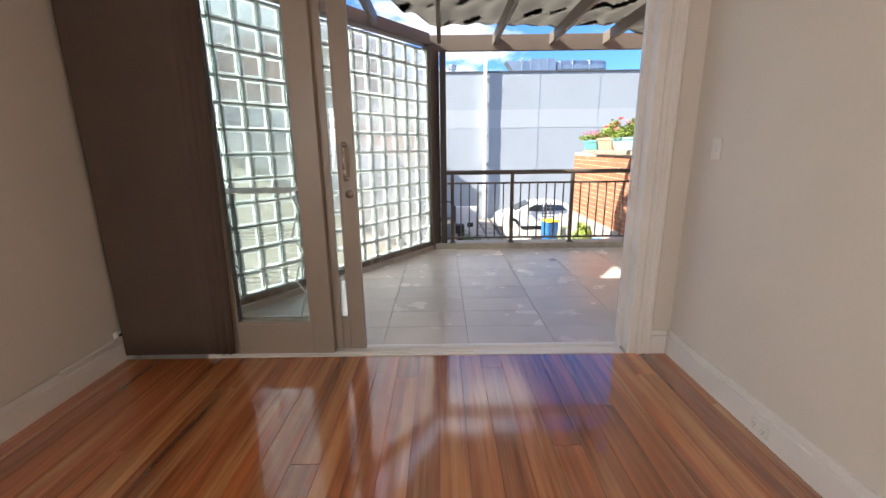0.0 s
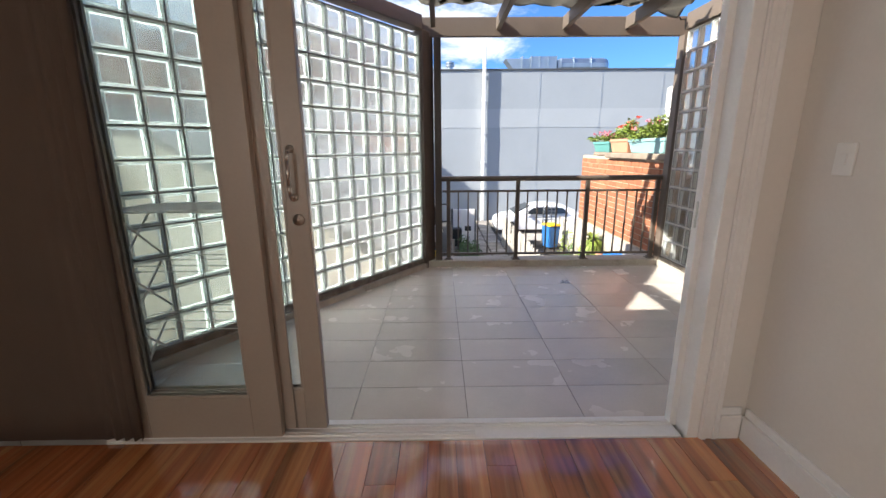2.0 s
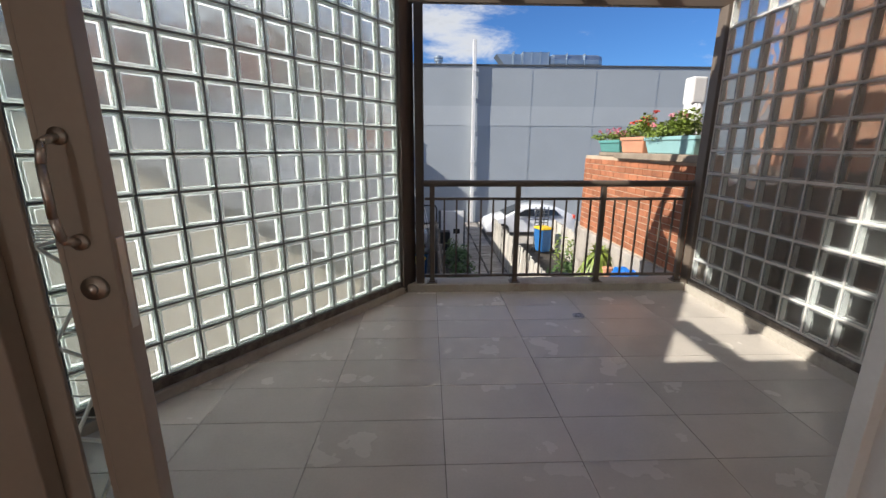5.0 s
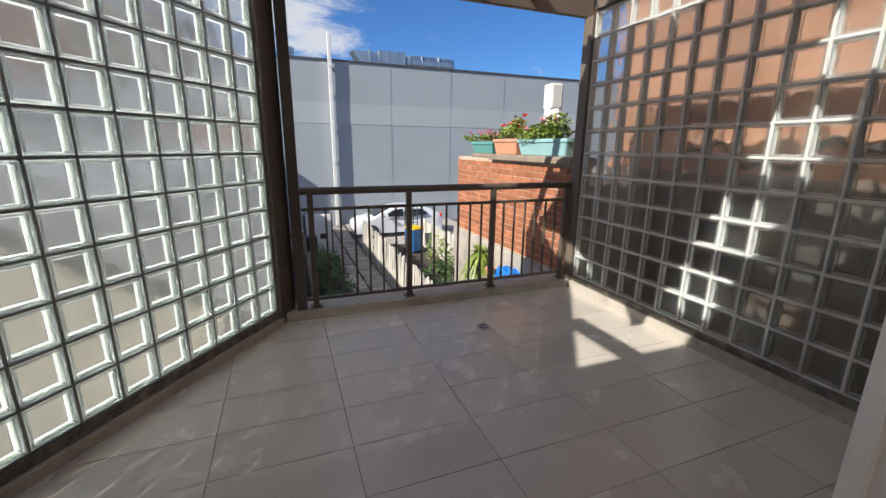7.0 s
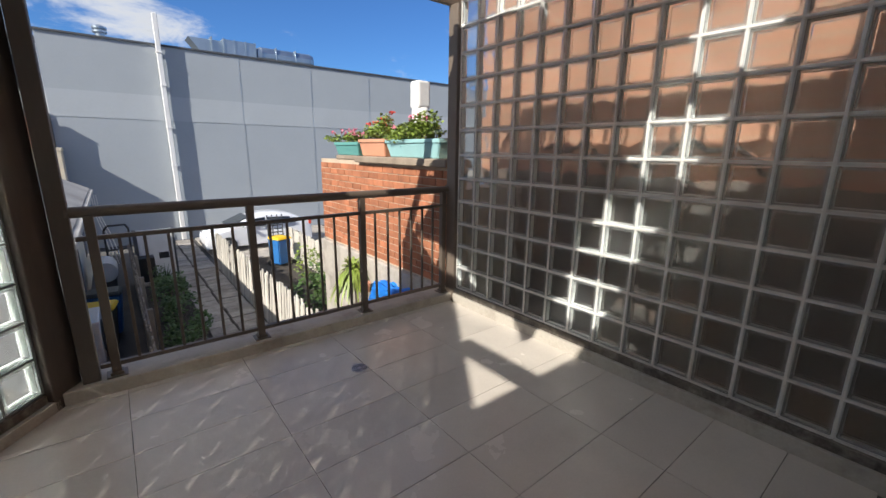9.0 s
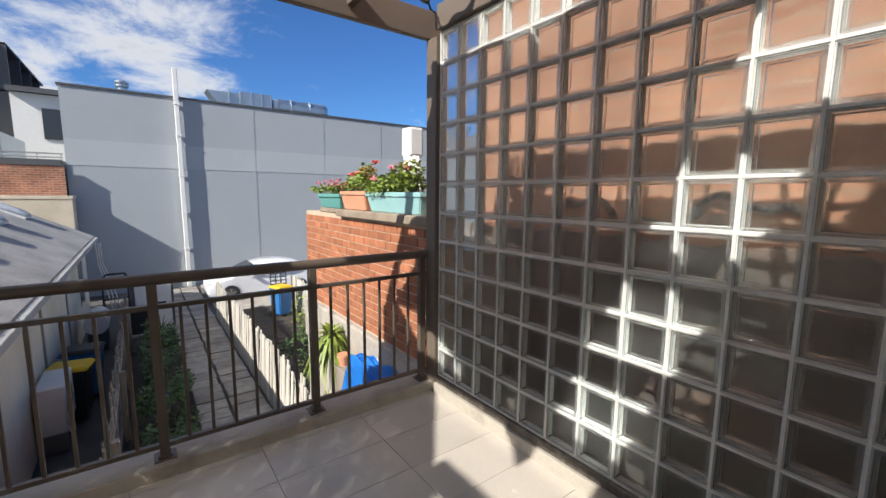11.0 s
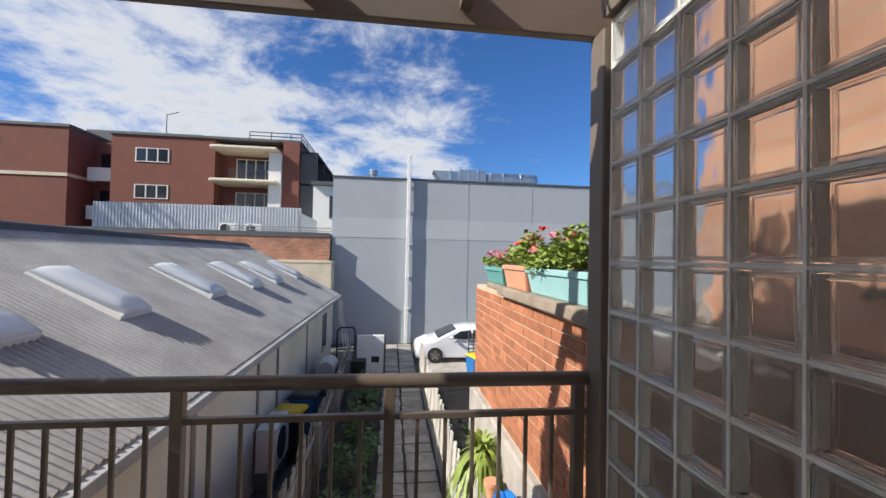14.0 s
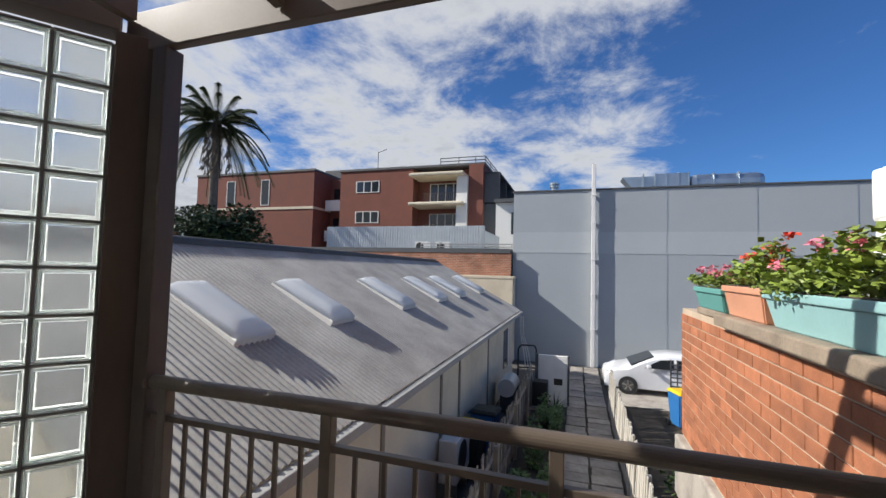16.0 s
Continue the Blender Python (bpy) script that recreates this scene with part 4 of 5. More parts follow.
# apartment blocks
def window(parent, x0, x1, z0, z1, y, n=2):
    w = part("window", one(x0 + 0.05, x1 - 0.05, y - 0.03, y + 0.01, z0 + 0.05, z1 - 0.05), "tint", parent, "white framed window")
    part("frame_bar", one(x0, x1, y - 0.06, y + 0.02, z0, z0 + 0.07), "plastic", w)
    part("frame_bar", one(x0, x1, y - 0.06, y + 0.02, z1 - 0.07, z1), "plastic", w)
    for i in range(n + 1):
        x = x0 + (x1 - x0 - 0.1) * i / n
        part("frame_bar", one(x, x + 0.1, y - 0.055, y + 0.02, z0 + 0.07, z1 - 0.07), "plastic", w)


apt = thing("apartment_building", "red brick apartment building with white balconies", "building")
AY = 45.0
part("wall", one(-23.95, -15.0, AY, AY + 16, GR, 12.35), "brick_far", apt)
part("wall", one(-8.7, -7.2, AY - 0.5, AY + 16, GR, 12.35), "brick_far", apt)
part("wall", one(-14.99, -8.71, AY + 1.6, AY + 16, GR, 12.35), "brick_far", apt)
part("parapet", one(-24.1, -7.1, AY - 0.12, AY + 16.1, 12.352, 12.6, bevel=0.02), "lead", apt)
for z in (10.0, 6.6):
    window(apt, -21.9, -19.0, z - 0.1, z + 1.2, AY, 3)
for z in (8.45, 11.5):
    part("balcony_slab", one(-14.9, -9.0, AY - 1.6, AY + 1.6, z - 0.35, z, bevel=0.12), "cream", apt, "cream rounded balcony slab")
part("fin_wall", one(-9.9, -8.75, AY - 0.8, AY + 1.5, 4.0, 11.14, bevel=0.03), "plastic", apt, "white balcony fin wall")
for z in (5.2, 8.5):
    window(apt, -13.6, -9.95, z, z + 2.4, AY + 1.55, 4)
    b = bmesh.new()
    box(b, -13.5, -10.0, AY - 0.62, AY - 0.58, z + 0.95, z + 1.0)
    for i in range(18):
        box(b, -13.5 + i * 0.2, -13.46 + i * 0.2, AY - 0.615, AY - 0.585, z, z + 0.95)
    part("balustrade", b, "rail", apt)
for x in (-12.0, -10.0, -8.2, -7.2):
    b = bmesh.new()
    rod(b, (x, AY + 0.2, 12.3), (x, AY + 0.2, 13.3), 0.05, seg=6)
    part("rail_post", b, "lead", apt)
for y in (AY + 3, AY + 6, AY + 9):
    b = bmesh.new()
    rod(b, (-7.2, y, 12.3), (-7.2, y, 13.3), 0.05, seg=6)
    part("rail_post", b, "lead", apt)
for z in (12.95, 13.3):
    b = bmesh.new()
    tube(b, [(-12, AY + 0.2, z), (-7.2, AY + 0.2, z), (-7.2, AY + 9, z)], 0.05, 6)
    part("roof_rail", b, "lead", apt)
b = bmesh.new()
for y in (AY, AY + 4, AY + 8, AY + 12):
    box(b, -7.15, -5.6, y, y + 0.15, GR, 11.5)
for z in (5.0, 8.3, 11.4):
    box(b, -7.15, -5.6, AY, AY + 14, z, z + 0.15)
part("steel_stair_frame", b, "lead", apt, "dark steel side balconies")
apt2 = thing("apartment_building", "long red brick apartment building with a pale band", "building")
part("wall", one(-46, -27.9, AY + 0.5, AY + 18, 3.6, 12.9), "brick_far", apt2)
part("wall", one(-27.89, -24.0, AY + 4.0, AY + 18, 3.6, 12.5), "brick_far", apt2)
part("parapet", one(-46.1, -27.8, AY + 0.4, AY + 18, 12.9, 13.15), "lead", apt2)
part("band", one(-46.05, -27.85, AY + 0.42, AY + 18, 8.35, 8.65), "cream", apt2, "pale concrete band")
part("base", one(-46, -24.0, AY + 1.2, AY + 18, GR, 3.59), "cream", apt2)
for x0, x1 in ((-41.0, -39.6), (-35.6, -34.3)):
    window(apt2, x0, x1, 8.9, 12.1, AY + 0.5, 1)
for z in (5.2, 8.9):
    part("balcony_front", one(-27.4, -24.2, AY + 2.2, AY + 2.35, z - 0.6, z + 0.7), "plastic", apt2, "white balcony front")
    part("opening", one(-27.3, -24.3, AY + 3.9, AY + 4.02, z, z + 2.4), "tint", apt2)
pent = solid("roof_plant_room", one(-33, -20.5, AY + 10, AY + 20, 12.3, 15.4, bevel=0.1), "lead", "dark low plant room on the apartment roof", "building")
bm = bmesh.new()
rod(bm, (-24.5, AY + 10, 15.3), (-24.5, AY + 10, 17.6), 0.05, seg=6)
rod(bm, (-24.5, AY + 10, 17.5), (-23.2, AY + 10, 17.9), 0.05, seg=6)
solid("antenna", bm, "lead", "thin rooftop television antenna", "antenna")

# ---- brick parapet of the next-door terrace ----
BX = 2.85
terrace = thing("brick_wall", "red brick terrace wall with pale mortar joints", "wall", kind="structure")
part("mortar_core", one(BX + 0.008, BX + 0.24, 6.0, 9.09, -0.12, 1.285), "lime", terrace)
bm = bmesh.new()
box(bm, BX - 0.06, BX + 0.26, 6.0, 9.12, -0.5, 0.06, 0.02)
box(bm, BX - 0.02, BX + 0.26, 6.0, 9.12, -2.8, -0.48)
part("footing", bm, "concrete", terrace, "weathered concrete footing")
bm = bmesh.new()
box(bm, BX - 0.07, BX + 0.30, 6.0, 7.85, 1.265, 1.345, 0.012)
part("coping", bm, "coping", terrace, "worn brown stone coping slab")
bm = bmesh.new()
box(bm, BX + 0.24, 6.5, 6.0, 9.09, 0.9, 1.05)
box(bm, BX + 0.26, 6.5, 6.0, 6.2, -2.8, 0.9)
solid("terrace_floor", bm, "concrete", "plain concrete terrace next door", "floor", "structure")
nb = thing("brick_house", "tall sunlit red brick house wall next door", "house")
bm = bmesh.new()
# wall carried up out of view to cut sky light on the balcony
box(bm, 3.95, 9.0, -4.0, 6.68, GR, 6.4)
part("wall", bm, "house_brick", nb)
part("roof", one(3.85, 9.1, -4.1, 6.78, 6.4, 6.55), "lead", nb)
# dark panel added where the lower house wall lies in shade
part("plinth", one(3.87, 3.945, 2.0, 6.67, GR, 1.22, bevel=0.01), "wall_shade", nb, "dark panel standing in for shade on the lower wall")
bm = bmesh.new()
pts = [(3.90, 5.7 - 0.06 * k, 1.40 + 0.10 * math.sin(0.33 * k) + 0.05 * math.sin(0.9 * k + 1)) for k in range(34)]
tube(bm, pts, 0.022, 8)
solid("hose", bm, "black", "dark hose looped along the brick house wall", "hose", smooth=True)

# ---- planters on the coping ----
def leaf_cloud(pts, size, rng, droop=0.3, aspect=0.8):
    verts, faces = [], []
    for p in pts:
        a = rng.uniform(0, 2 * math.pi)
        t = rng.uniform(-0.4, 0.9)
        d = Vector((math.cos(a) * math.cos(t), math.sin(a) * math.cos(t), math.sin(t) - droop)).normalized()
        s = d.cross(Vector((rng.uniform(-1, 1), rng.uniform(-1, 1), 1))).normalized()
        L = size * rng.uniform(0.6, 1.3)
        w = L * aspect * 0.5
        k = len(verts)
        nrm = d.cross(s) * L * 0.12
        verts += [p, p + d * L * 0.5 + s * w + nrm, p + d * L, p + d * L * 0.5 - s * w + nrm, p + d * L * 0.55]
        faces += [(k, k + 1, k + 4), (k + 1, k + 2, k + 4), (k + 2, k + 3, k + 4), (k + 3, k, k + 4)]
    return verts, faces


def cloud_part(name, vf, mat, parent, label=""):
    me = bpy.data.meshes.new(name)
    me.from_pydata([tuple(v) for v in vf[0]], [], vf[1])
    me.materials.append(M[mat])
    ob = new(name, me)
    if parent:
        ob.parent = parent
    if label:
        tagged(ob, label)
    return ob


def blob_points(rng, c, r, n):
    out = []
    while len(out) < n:
        v = Vector((rng.uniform(-1, 1), rng.uniform(-1, 1), rng.uniform(-1, 1)))
        if 0.25 < v.length < 1:
            out.append(Vector((c[0] + v.x * r[0], c[1] + v.y * r[1], c[2] + v.z * r[2])))
    return out


def planter(y0, y1, mat, h, label, seed, grow, leafmat, flower, fn):
    rng = random.Random(seed)
    t = thing("window_box", label, "planter", group="planters on the brick wall")
    z0 = 1.345
    xc = BX + 0.075
    b = bmesh.new()
    vs = box(b, xc - 0.10, xc + 0.10, y0, y1, z0, z0 + h - 0.035)
    for v in vs:
        if v.co.z < z0 + 0.01:
            v.co.x = xc + (v.co.x - xc) * 0.74
            v.co.y = (y0 + y1) / 2 + (v.co.y - (y0 + y1) / 2) * 0.9
    bmesh.ops.bevel(b, geom=b.edges[:], offset=0.008, segments=2, affect="EDGES")
    part("trough", b, mat, t)
    part("rim", one(xc - 0.112, xc + 0.112, y0 - 0.012, y1 + 0.012, z0 + h - 0.04, z0 + h, bevel=0.006), mat, t)
    part("soil", one(xc - 0.09, xc + 0.09, y0 + 0.02, y1 - 0.02, z0 + h - 0.002, z0 + h + 0.006), "soil", t)
    pts = []
    for c, r, n in grow:
        pts += blob_points(rng, (xc + c[0], c[1], z0 + h + c[2]), r, n)
    cloud_part("foliage", leaf_cloud(pts, 0.040, rng, 0.3, 0.95), leafmat, t, "dense green leaves")
    b = bmesh.new()
    for p in pts[::24]:
        rod(b, (xc + rng.uniform(-0.05, 0.05), min(max(p.y, y0 + 0.04), y1 - 0.04), z0 + h), p, 0.004, 0.002, seg=4)
    tagged(part("stems", b, "leaf", t), kind="stuff")
    if fn:
        fp = []
        heads = [pts[rng.randrange(len(pts))] + Vector((0, 0, 0.06)) for _ in range(fn)]
        for hd in heads:
            fp += blob_points(rng, hd, (0.03, 0.03, 0.025), 16)
        cloud_part("blossom", leaf_cloud(fp, 0.03, rng, 0.0, 1.0), flower, t, "small clustered blossoms")


planter(6.15, 7.13, "aqua", 0.19, "aqua plastic trough of leafy geraniums", 3,
        [((0, 6.7, 0.08), (0.16, 0.48, 0.10), 1000), ((0.0, 6.5, 0.18), (0.13, 0.22, 0.11), 320), ((-0.05, 6.9, 0.03), (0.16, 0.3, 0.06), 240)], "leaf_bright", "flower_pink", 10)
planter(7.17, 7.78, "terracotta", 0.20, "terracotta coloured trough of red geraniums", 5,
        [((0, 7.45, 0.09), (0.14, 0.33, 0.10), 600), ((0.0, 7.3, 0.19), (0.1, 0.12, 0.09), 150)], "leaf_bright", "flower_red", 12)
planter(7.82, 8.5, "teal", 0.17, "dark teal trough with trailing pink flowers", 7,
        [((0, 8.1, 0.06), (0.13, 0.34, 0.07), 340), ((0, 8.75, 0.06), (0.07, 0.32, 0.05), 130)], "leaf_bright", "flower_pink", 14)
bm = bmesh.new()
box(bm, BX + 0.0, BX + 0.28, 7.852, 8.55, 1.29, 1.345, 0.01)
solid("coping", bm, "coping", "worn brown stone coping under the planter", "coping", "structure")

um = thing("folded_umbrella", "folded white market umbrella with a hood", "umbrella", at=(3.85, 7.9, 1.05))
bm = bmesh.new()
rod(bm, (0, 0, 0), (0, 0, 1.2), 0.02)
part("pole", bm, "steel", um)
bm = bmesh.new()
for k in range(10):
    a = k * math.pi / 5
    rod(bm, (0.13 * math.cos(a), 0.13 * math.sin(a), 0.25), (0.07 * math.cos(a), 0.07 * math.sin(a), 0.95), 0.055, 0.04, seg=8)
part("canopy", bm, "fabric", um, "gathered white canvas folds", True)
bm = bmesh.new()
box(bm, -0.105, 0.105, -0.105, 0.105, 0.94, 1.30, 0.03)
part("hood", bm, "fabric", um, "square white canvas hood")
bm = bmesh.new()
rod(bm, (0, 0, 0.0), (0, 0, 0.06), 0.25, 0.23, seg=20)
part("base", bm, "concrete", um)

# ---- lane, garden and yard ----
solid("garden_bed", one(0.55, 1.58, 6.0, 17.8, GR - 0.05, GR + 0.0), "soil", "dark damp garden bed beside the path", "ground", "structure")
solid("yard_ground", one(2.98, 9.0, 9.2, 19.3, GR - 0.05, GR + 0.004), "soil", "bare dark soil of the next yard", "ground", "structure")
solid("driveway", one(2.98, 9.0, 19.3, 24.85, GR - 0.05, GR + 0.02), "concrete", "pale concrete driveway by the grey wall", "road", "structure")
lane = solid("path", one(1.58, 2.82, 6.0, 24.6, GR - 0.06, GR + 0.0), "soil", "narrow paved lane between fences", "path", "structure")


def hedge(name, c, r, n, size, mat, label, seed, cat="shrub", lumps=9):
    rng = random.Random(seed)
    t = thing(name, label, cat, at=(0, 0, 0))
    pts = []
    for k in range(lumps):
        cc = (c[0] + rng.uniform(-0.7, 0.7) * r[0], c[1] + rng.uniform(-0.75, 0.75) * r[1], c[2] + rng.uniform(-0.5, 0.6) * r[2])
        q = rng.uniform(0.3, 0.55)
        pts += blob_points(rng, cc, (r[0] * q, r[1] * q, r[2] * q), n // lumps)
    pts = [p if p.z > GR + 0.03 else Vector((p.x, p.y, GR + 0.03 + rng.random() * 0.1)) for p in pts]
    cloud_part("foliage", leaf_cloud(pts, size, rng), mat, t)
    b = bmesh.new()
    for p in pts[:: max(1, len(pts) // 14)]:
        rod(b, (c[0] + rng.uniform(-0.2, 0.2) * r[0], c[1] + rng.uniform(-0.4, 0.4) * r[1], GR), p, size * 0.1, size * 0.04, seg=5)
    part("branches", b, "bark", t)
    return t


for k, (y, hh) in enumerate(((8.6, 0.45), (10.4, 0.5), (12.3, 0.45), (14.4, 0.55), (16.4, 0.5))):
    hedge("shrub", (1.15, y, GR + hh * 0.7), (0.42, 0.95, hh), 900, 0.085, "leaf", "low dark green shrub in the garden bed", 20 + k)
hedge("shrub", (3.9, 13.0, -2.1), (0.45, 0.8, 0.6), 500, 0.11, "leaf", "straggly green shrub in the yard", 33)
hedge("shrub", (3.6, 9.6, -2.2), (0.35, 0.5, 0.5), 300, 0.12, "leaf_bright", "yellow green shrub in the yard", 35)
hedge("shrub", (4.7, 14.6, -2.0), (0.5, 0.5, 0.7), 300, 0.1, "leaf_bright", "thin yellow green shrub near the bin", 36)


def spiky(at, n, L, mat, label, seed, wide=0.02, sag=0.5):
    rng = random.Random(seed)
    t = thing("spiky_plant", label, "plant", at=at)
    verts, faces = [], []
    for i in range(n):
        a = rng.uniform(0, 2 * math.pi)
        el = rng.uniform(0.15, 1.3)
        prev = None
        l = L * rng.uniform(0.7, 1.1)
        side = Vector((-math.sin(a), math.cos(a), 0))
        for s in range(5):
            u = s / 4
            p = Vector((math.cos(a) * math.cos(el), math.sin(a) * math.cos(el), math.sin(el))) * l * u + Vector((0, 0, -sag * l * u * u * math.cos(el)))
            w = wide * (1 - u) + 0.002
            k = len(verts)
            verts += [p + side * w, p - side * w]
            if prev is not None:
                faces.append((prev, prev + 1, k + 1, k))
            prev = k
    cloud_part("leaves", (verts, faces), mat, t)
    b = bmesh.new()
    rod(b, (0, 0, -at[2] + GR if at[2] > GR + 0.1 else -0.02), (0, 0, 0.05), 0.036, 0.03, seg=8)
    part("stem", b, "picket", t)


spiky((2.72, 8.0, -1.15), 80, 0.36, "leaf_bright", "spiky green yucca in the yard", 41)
spiky((2.64, 7.72, -0.13), 200, 0.38, "leaf_bright", "drooping lime green dracaena on a stem", 42, 0.034, 1.5)
spiky((1.25, 18.0, GR + 0.02), 50, 0.7, "leaf", "strappy dark green plant by the path", 43)


def fence(name, x, y0, y1, top, mat, label, width, lean, seed, gap=0.012):
    rng = random.Random(seed)
    f = thing(name, label, "fence")
    me = mesh_of("picket", one(-0.011, 0.011, -width / 2, width / 2, 0.0, 1.0, bevel=0.003), mat)
    y = y0
    while y < y1:
        h = top - GR + rng.uniform(-0.06, 0.05)
        p = piece("picket", me, f, pose(x + rng.uniform(-0.01, 0.01), y, GR - 0.03, rng.uniform(-1.5, 1.5), lean + rng.uniform(-1.5, 1.5), rng.uniform(-4, 4)) @ Matrix.Diagonal((1, 1, h, 1)))
        y += width + gap
    for z in (0.35, 1.0):
        part("rail", one(x + 0.013 + z * math.tan(radians(lean)), x + 0.05 + z * math.tan(radians(lean)), y0, y1, GR + z, GR + z + 0.07), mat, f)
    y = y0
    while y <= y1 + 0.1:
        part("post", one(x + 0.05, x + 0.13, y - 0.045, y + 0.045, GR - 0.05, top - 0.05, bevel=0.006), mat, f)
        y += 2.4
    return f


fence("timber_fence", 0.46, 7.0, 18.4, -1.42, "timber", "weathered grey timber paling fence", 0.10, 0, 51)
fence("picket_fence", 2.86, 9.3, 19.0, -1.45, "picket", "leaning pale timber picket fence", 0.095, 3, 52, 0.03)
fence("timber_fence", 5.4, 11.0, 19.0, -1.5, "picket", "pale timber fence across the yard", 0.12, 0, 53)

scrw = thing("bin_screen", "white rendered bin enclosure wall", "wall")
part("panel", one(0.68, 1.60, 18.5, 18.62, GR - 0.05, -1.12, bevel=0.01), "white", scrw)
part("edge_post", one(0.58, 0.675, 18.47, 18.65, GR - 0.05, -1.1, bevel=0.01), "lead", scrw)
part("edge_post", one(1.605, 1.66, 18.47, 18.65, GR - 0.05, -1.1, bevel=0.01), "lead", scrw)
part("vent", one(1.18, 1.45, 18.492, 18.502, -2.05, -1.85), "black", scrw)
bm = bmesh.new()
box(bm, 0.55, 1.02, 17.85, 18.3, GR + 0.1, -1.85, 0.02)
ob = thing("black_cabinet", "black metal cabinet on a pale plinth", "cabinet")
part("body", bm, "black", ob)
part("plinth", one(0.5, 1.1, 17.75, 18.38, GR, GR + 0.1, bevel=0.01), "concrete", ob)


def wheelie(at, turn, body, lid, label):
    t = thing("wheelie_bin", label, "bin", at=at, turn=turn)
    b = bmesh.new()
    vs = box(b, -0.27, 0.27, -0.3, 0.3, 0.08, 0.98)
    for v in vs:
        if v.co.z < 0.2:
            v.co.x *= 0.8
            v.co.y *= 0.75
    bmesh.ops.bevel(b, geom=b.edges[:], offset=0.03, segments=2, affect="EDGES")
    part("body", b, body, t)
    b = bmesh.new()
    vs = box(b, -0.29, 0.29, -0.34, 0.33, 0.985, 1.06)
    for v in vs:
        if v.co.z > 1.02:
            v.co.x *= 0.86
            v.co.y *= 0.86
    bmesh.ops.bevel(b, geom=b.edges[:], offset=0.02, segments=2, affect="EDGES")
    part("lid", b, lid, t)
    for s in (-1, 1):
        b = bmesh.new()
        rod(b, (s * 0.22, 0.27, 0.1), (s * 0.27, 0.27, 0.1), 0.1, seg=16)
        part("wheel", b, "tyre", t)
    b = bmesh.new()
    rod(b, (-0.22, 0.36, 0.96), (0.22, 0.36, 0.96), 0.018, seg=8)
    for s in (-1, 1):
        rod(b, (s * 0.22, 0.28, 0.96), (s * 0.22, 0.36, 0.96), 0.018, seg=8)
    part("handle", b, body, t)


wheelie((4.72, 17.8, GR + 0.004), 20, "bin_blue", "bin_yellow", "blue wheelie bin with a yellow lid")
wheelie((-0.27, 13.2, GR), 80, "bin_dark", "bin_yellow", "dark wheelie bin with a yellow lid by the house")
wheelie((-0.15, 14.2, GR), 85, "bin_blue", "bin_dark", "blue wheelie bin beside the house wall")

ac = thing("condenser_unit", "white air conditioner condenser on brackets", "air conditioner", at=(-0.55, 11.9, -2.35))
part("casing", one(0, 0.36, 0, 0.95, 0, 0.78, bevel=0.02), "plastic", ac)
bm = bmesh.new()
rod(bm, (0.361, 0.38, 0.4), (0.375, 0.38, 0.4), 0.29, seg=28)
part("fan_grille", bm, "black", ac)
for y in (0.1, 0.8):
    part("bracket", one(-0.05, 0.34, y, y + 0.04, -0.35, -0.002), "steel", ac)
tank = thing("water_heater", "white horizontal water heater by the house wall", "heater", at=(-0.15, 17.6, GR))
bm = bmesh.new()
rod(bm, (0, -0.5, 0.75), (0, 0.5, 0.75), 0.27, seg=20)
part("cylinder", bm, "plastic", tank, smooth=False)
part("stand", one(-0.2, 0.2, -0.4, 0.4, 0, 0.5, bevel=0.01), "lead", tank)
rack = thing("steel_handrail", "dark bent steel handrail by the house", "rail", at=(-0.1, 19.4, GR))
bm = bmesh.new()
tube(bm, [(0, 0, 0), (0, 0, 1.55), (0.1, 0.02, 1.68), (0.55, 0.1, 1.68), (0.62, 0.1, 1.55), (0.62, 0.1, 0.0)], 0.03)
tube(bm, [(0, 0, 0.9), (0.62, 0.1, 0.9)], 0.025)
part("frame", bm, "black", rack, smooth=True)
bm = bmesh.new()
for dx in (0.0, 0.06, 0.12):
    pts = [(-0.30 + dx, 21.3, -0.2), (-0.28 + dx, 21.35, -0.9), (-0.15 + dx * 1.5, 21.4, -1.6), (0.0 + dx * 2, 21.4, GR)]
    tube(bm, pts, 0.018, 6)
solid("cable", bm, "plastic", "white cables hanging down the house wall", "cable", smooth=True)

store = thing("timber_store", "low timber store under the brick wall", "cabinet", at=(0, 0, 0))
part("body", one(2.58, 2.785, 6.42, 7.55, GR, -0.34, bevel=0.01), "timber", store)
bm = bmesh.new()
n = 22
g = []
for i in range(n + 1):
    r = []
    for j in range(n + 1):
        u, v = i / n, j / n
        x = 2.55 + 0.30 * u
        y = 6.36 + 0.90 * v
        z = -0.27 + 0.18 * u * (0.6 + 0.5 * math.sin(3 * v + 1)) + 0.03 * math.sin(14 * v + 6 * u) + 0.02 * math.sin(25 * u + 9 * v)
        z += 0.12 * math.exp(-((u - 0.3) / 0.4) ** 2 - ((v - 0.72) / 0.28) ** 2)
        e = min(v, 1 - v, u)
        if e < 0.12:
            z -= (0.12 - e) * 3.2
        r.append(bm.verts.new((x, y, z)))
    g.append(r)
for i in range(n):
    for j in range(n):
        bm.faces.new((g[i][j], g[i + 1][j], g[i + 1][j + 1], g[i][j + 1]))
bmesh.ops.solidify(bm, geom=bm.faces[:], thickness=0.004)
solid("tarpaulin", bm, "tarp", "crumpled bright blue tarpaulin draped over a timber store", "tarpaulin", smooth=False)
pot = thing("flower_pot", "small terracotta flower pot on the timber store", "pot", at=(2.66, 7.42, -0.34))
bm = bmesh.new()
rod(bm, (0, 0, 0), (0, 0, 0.10), 0.042, 0.06, seg=18)
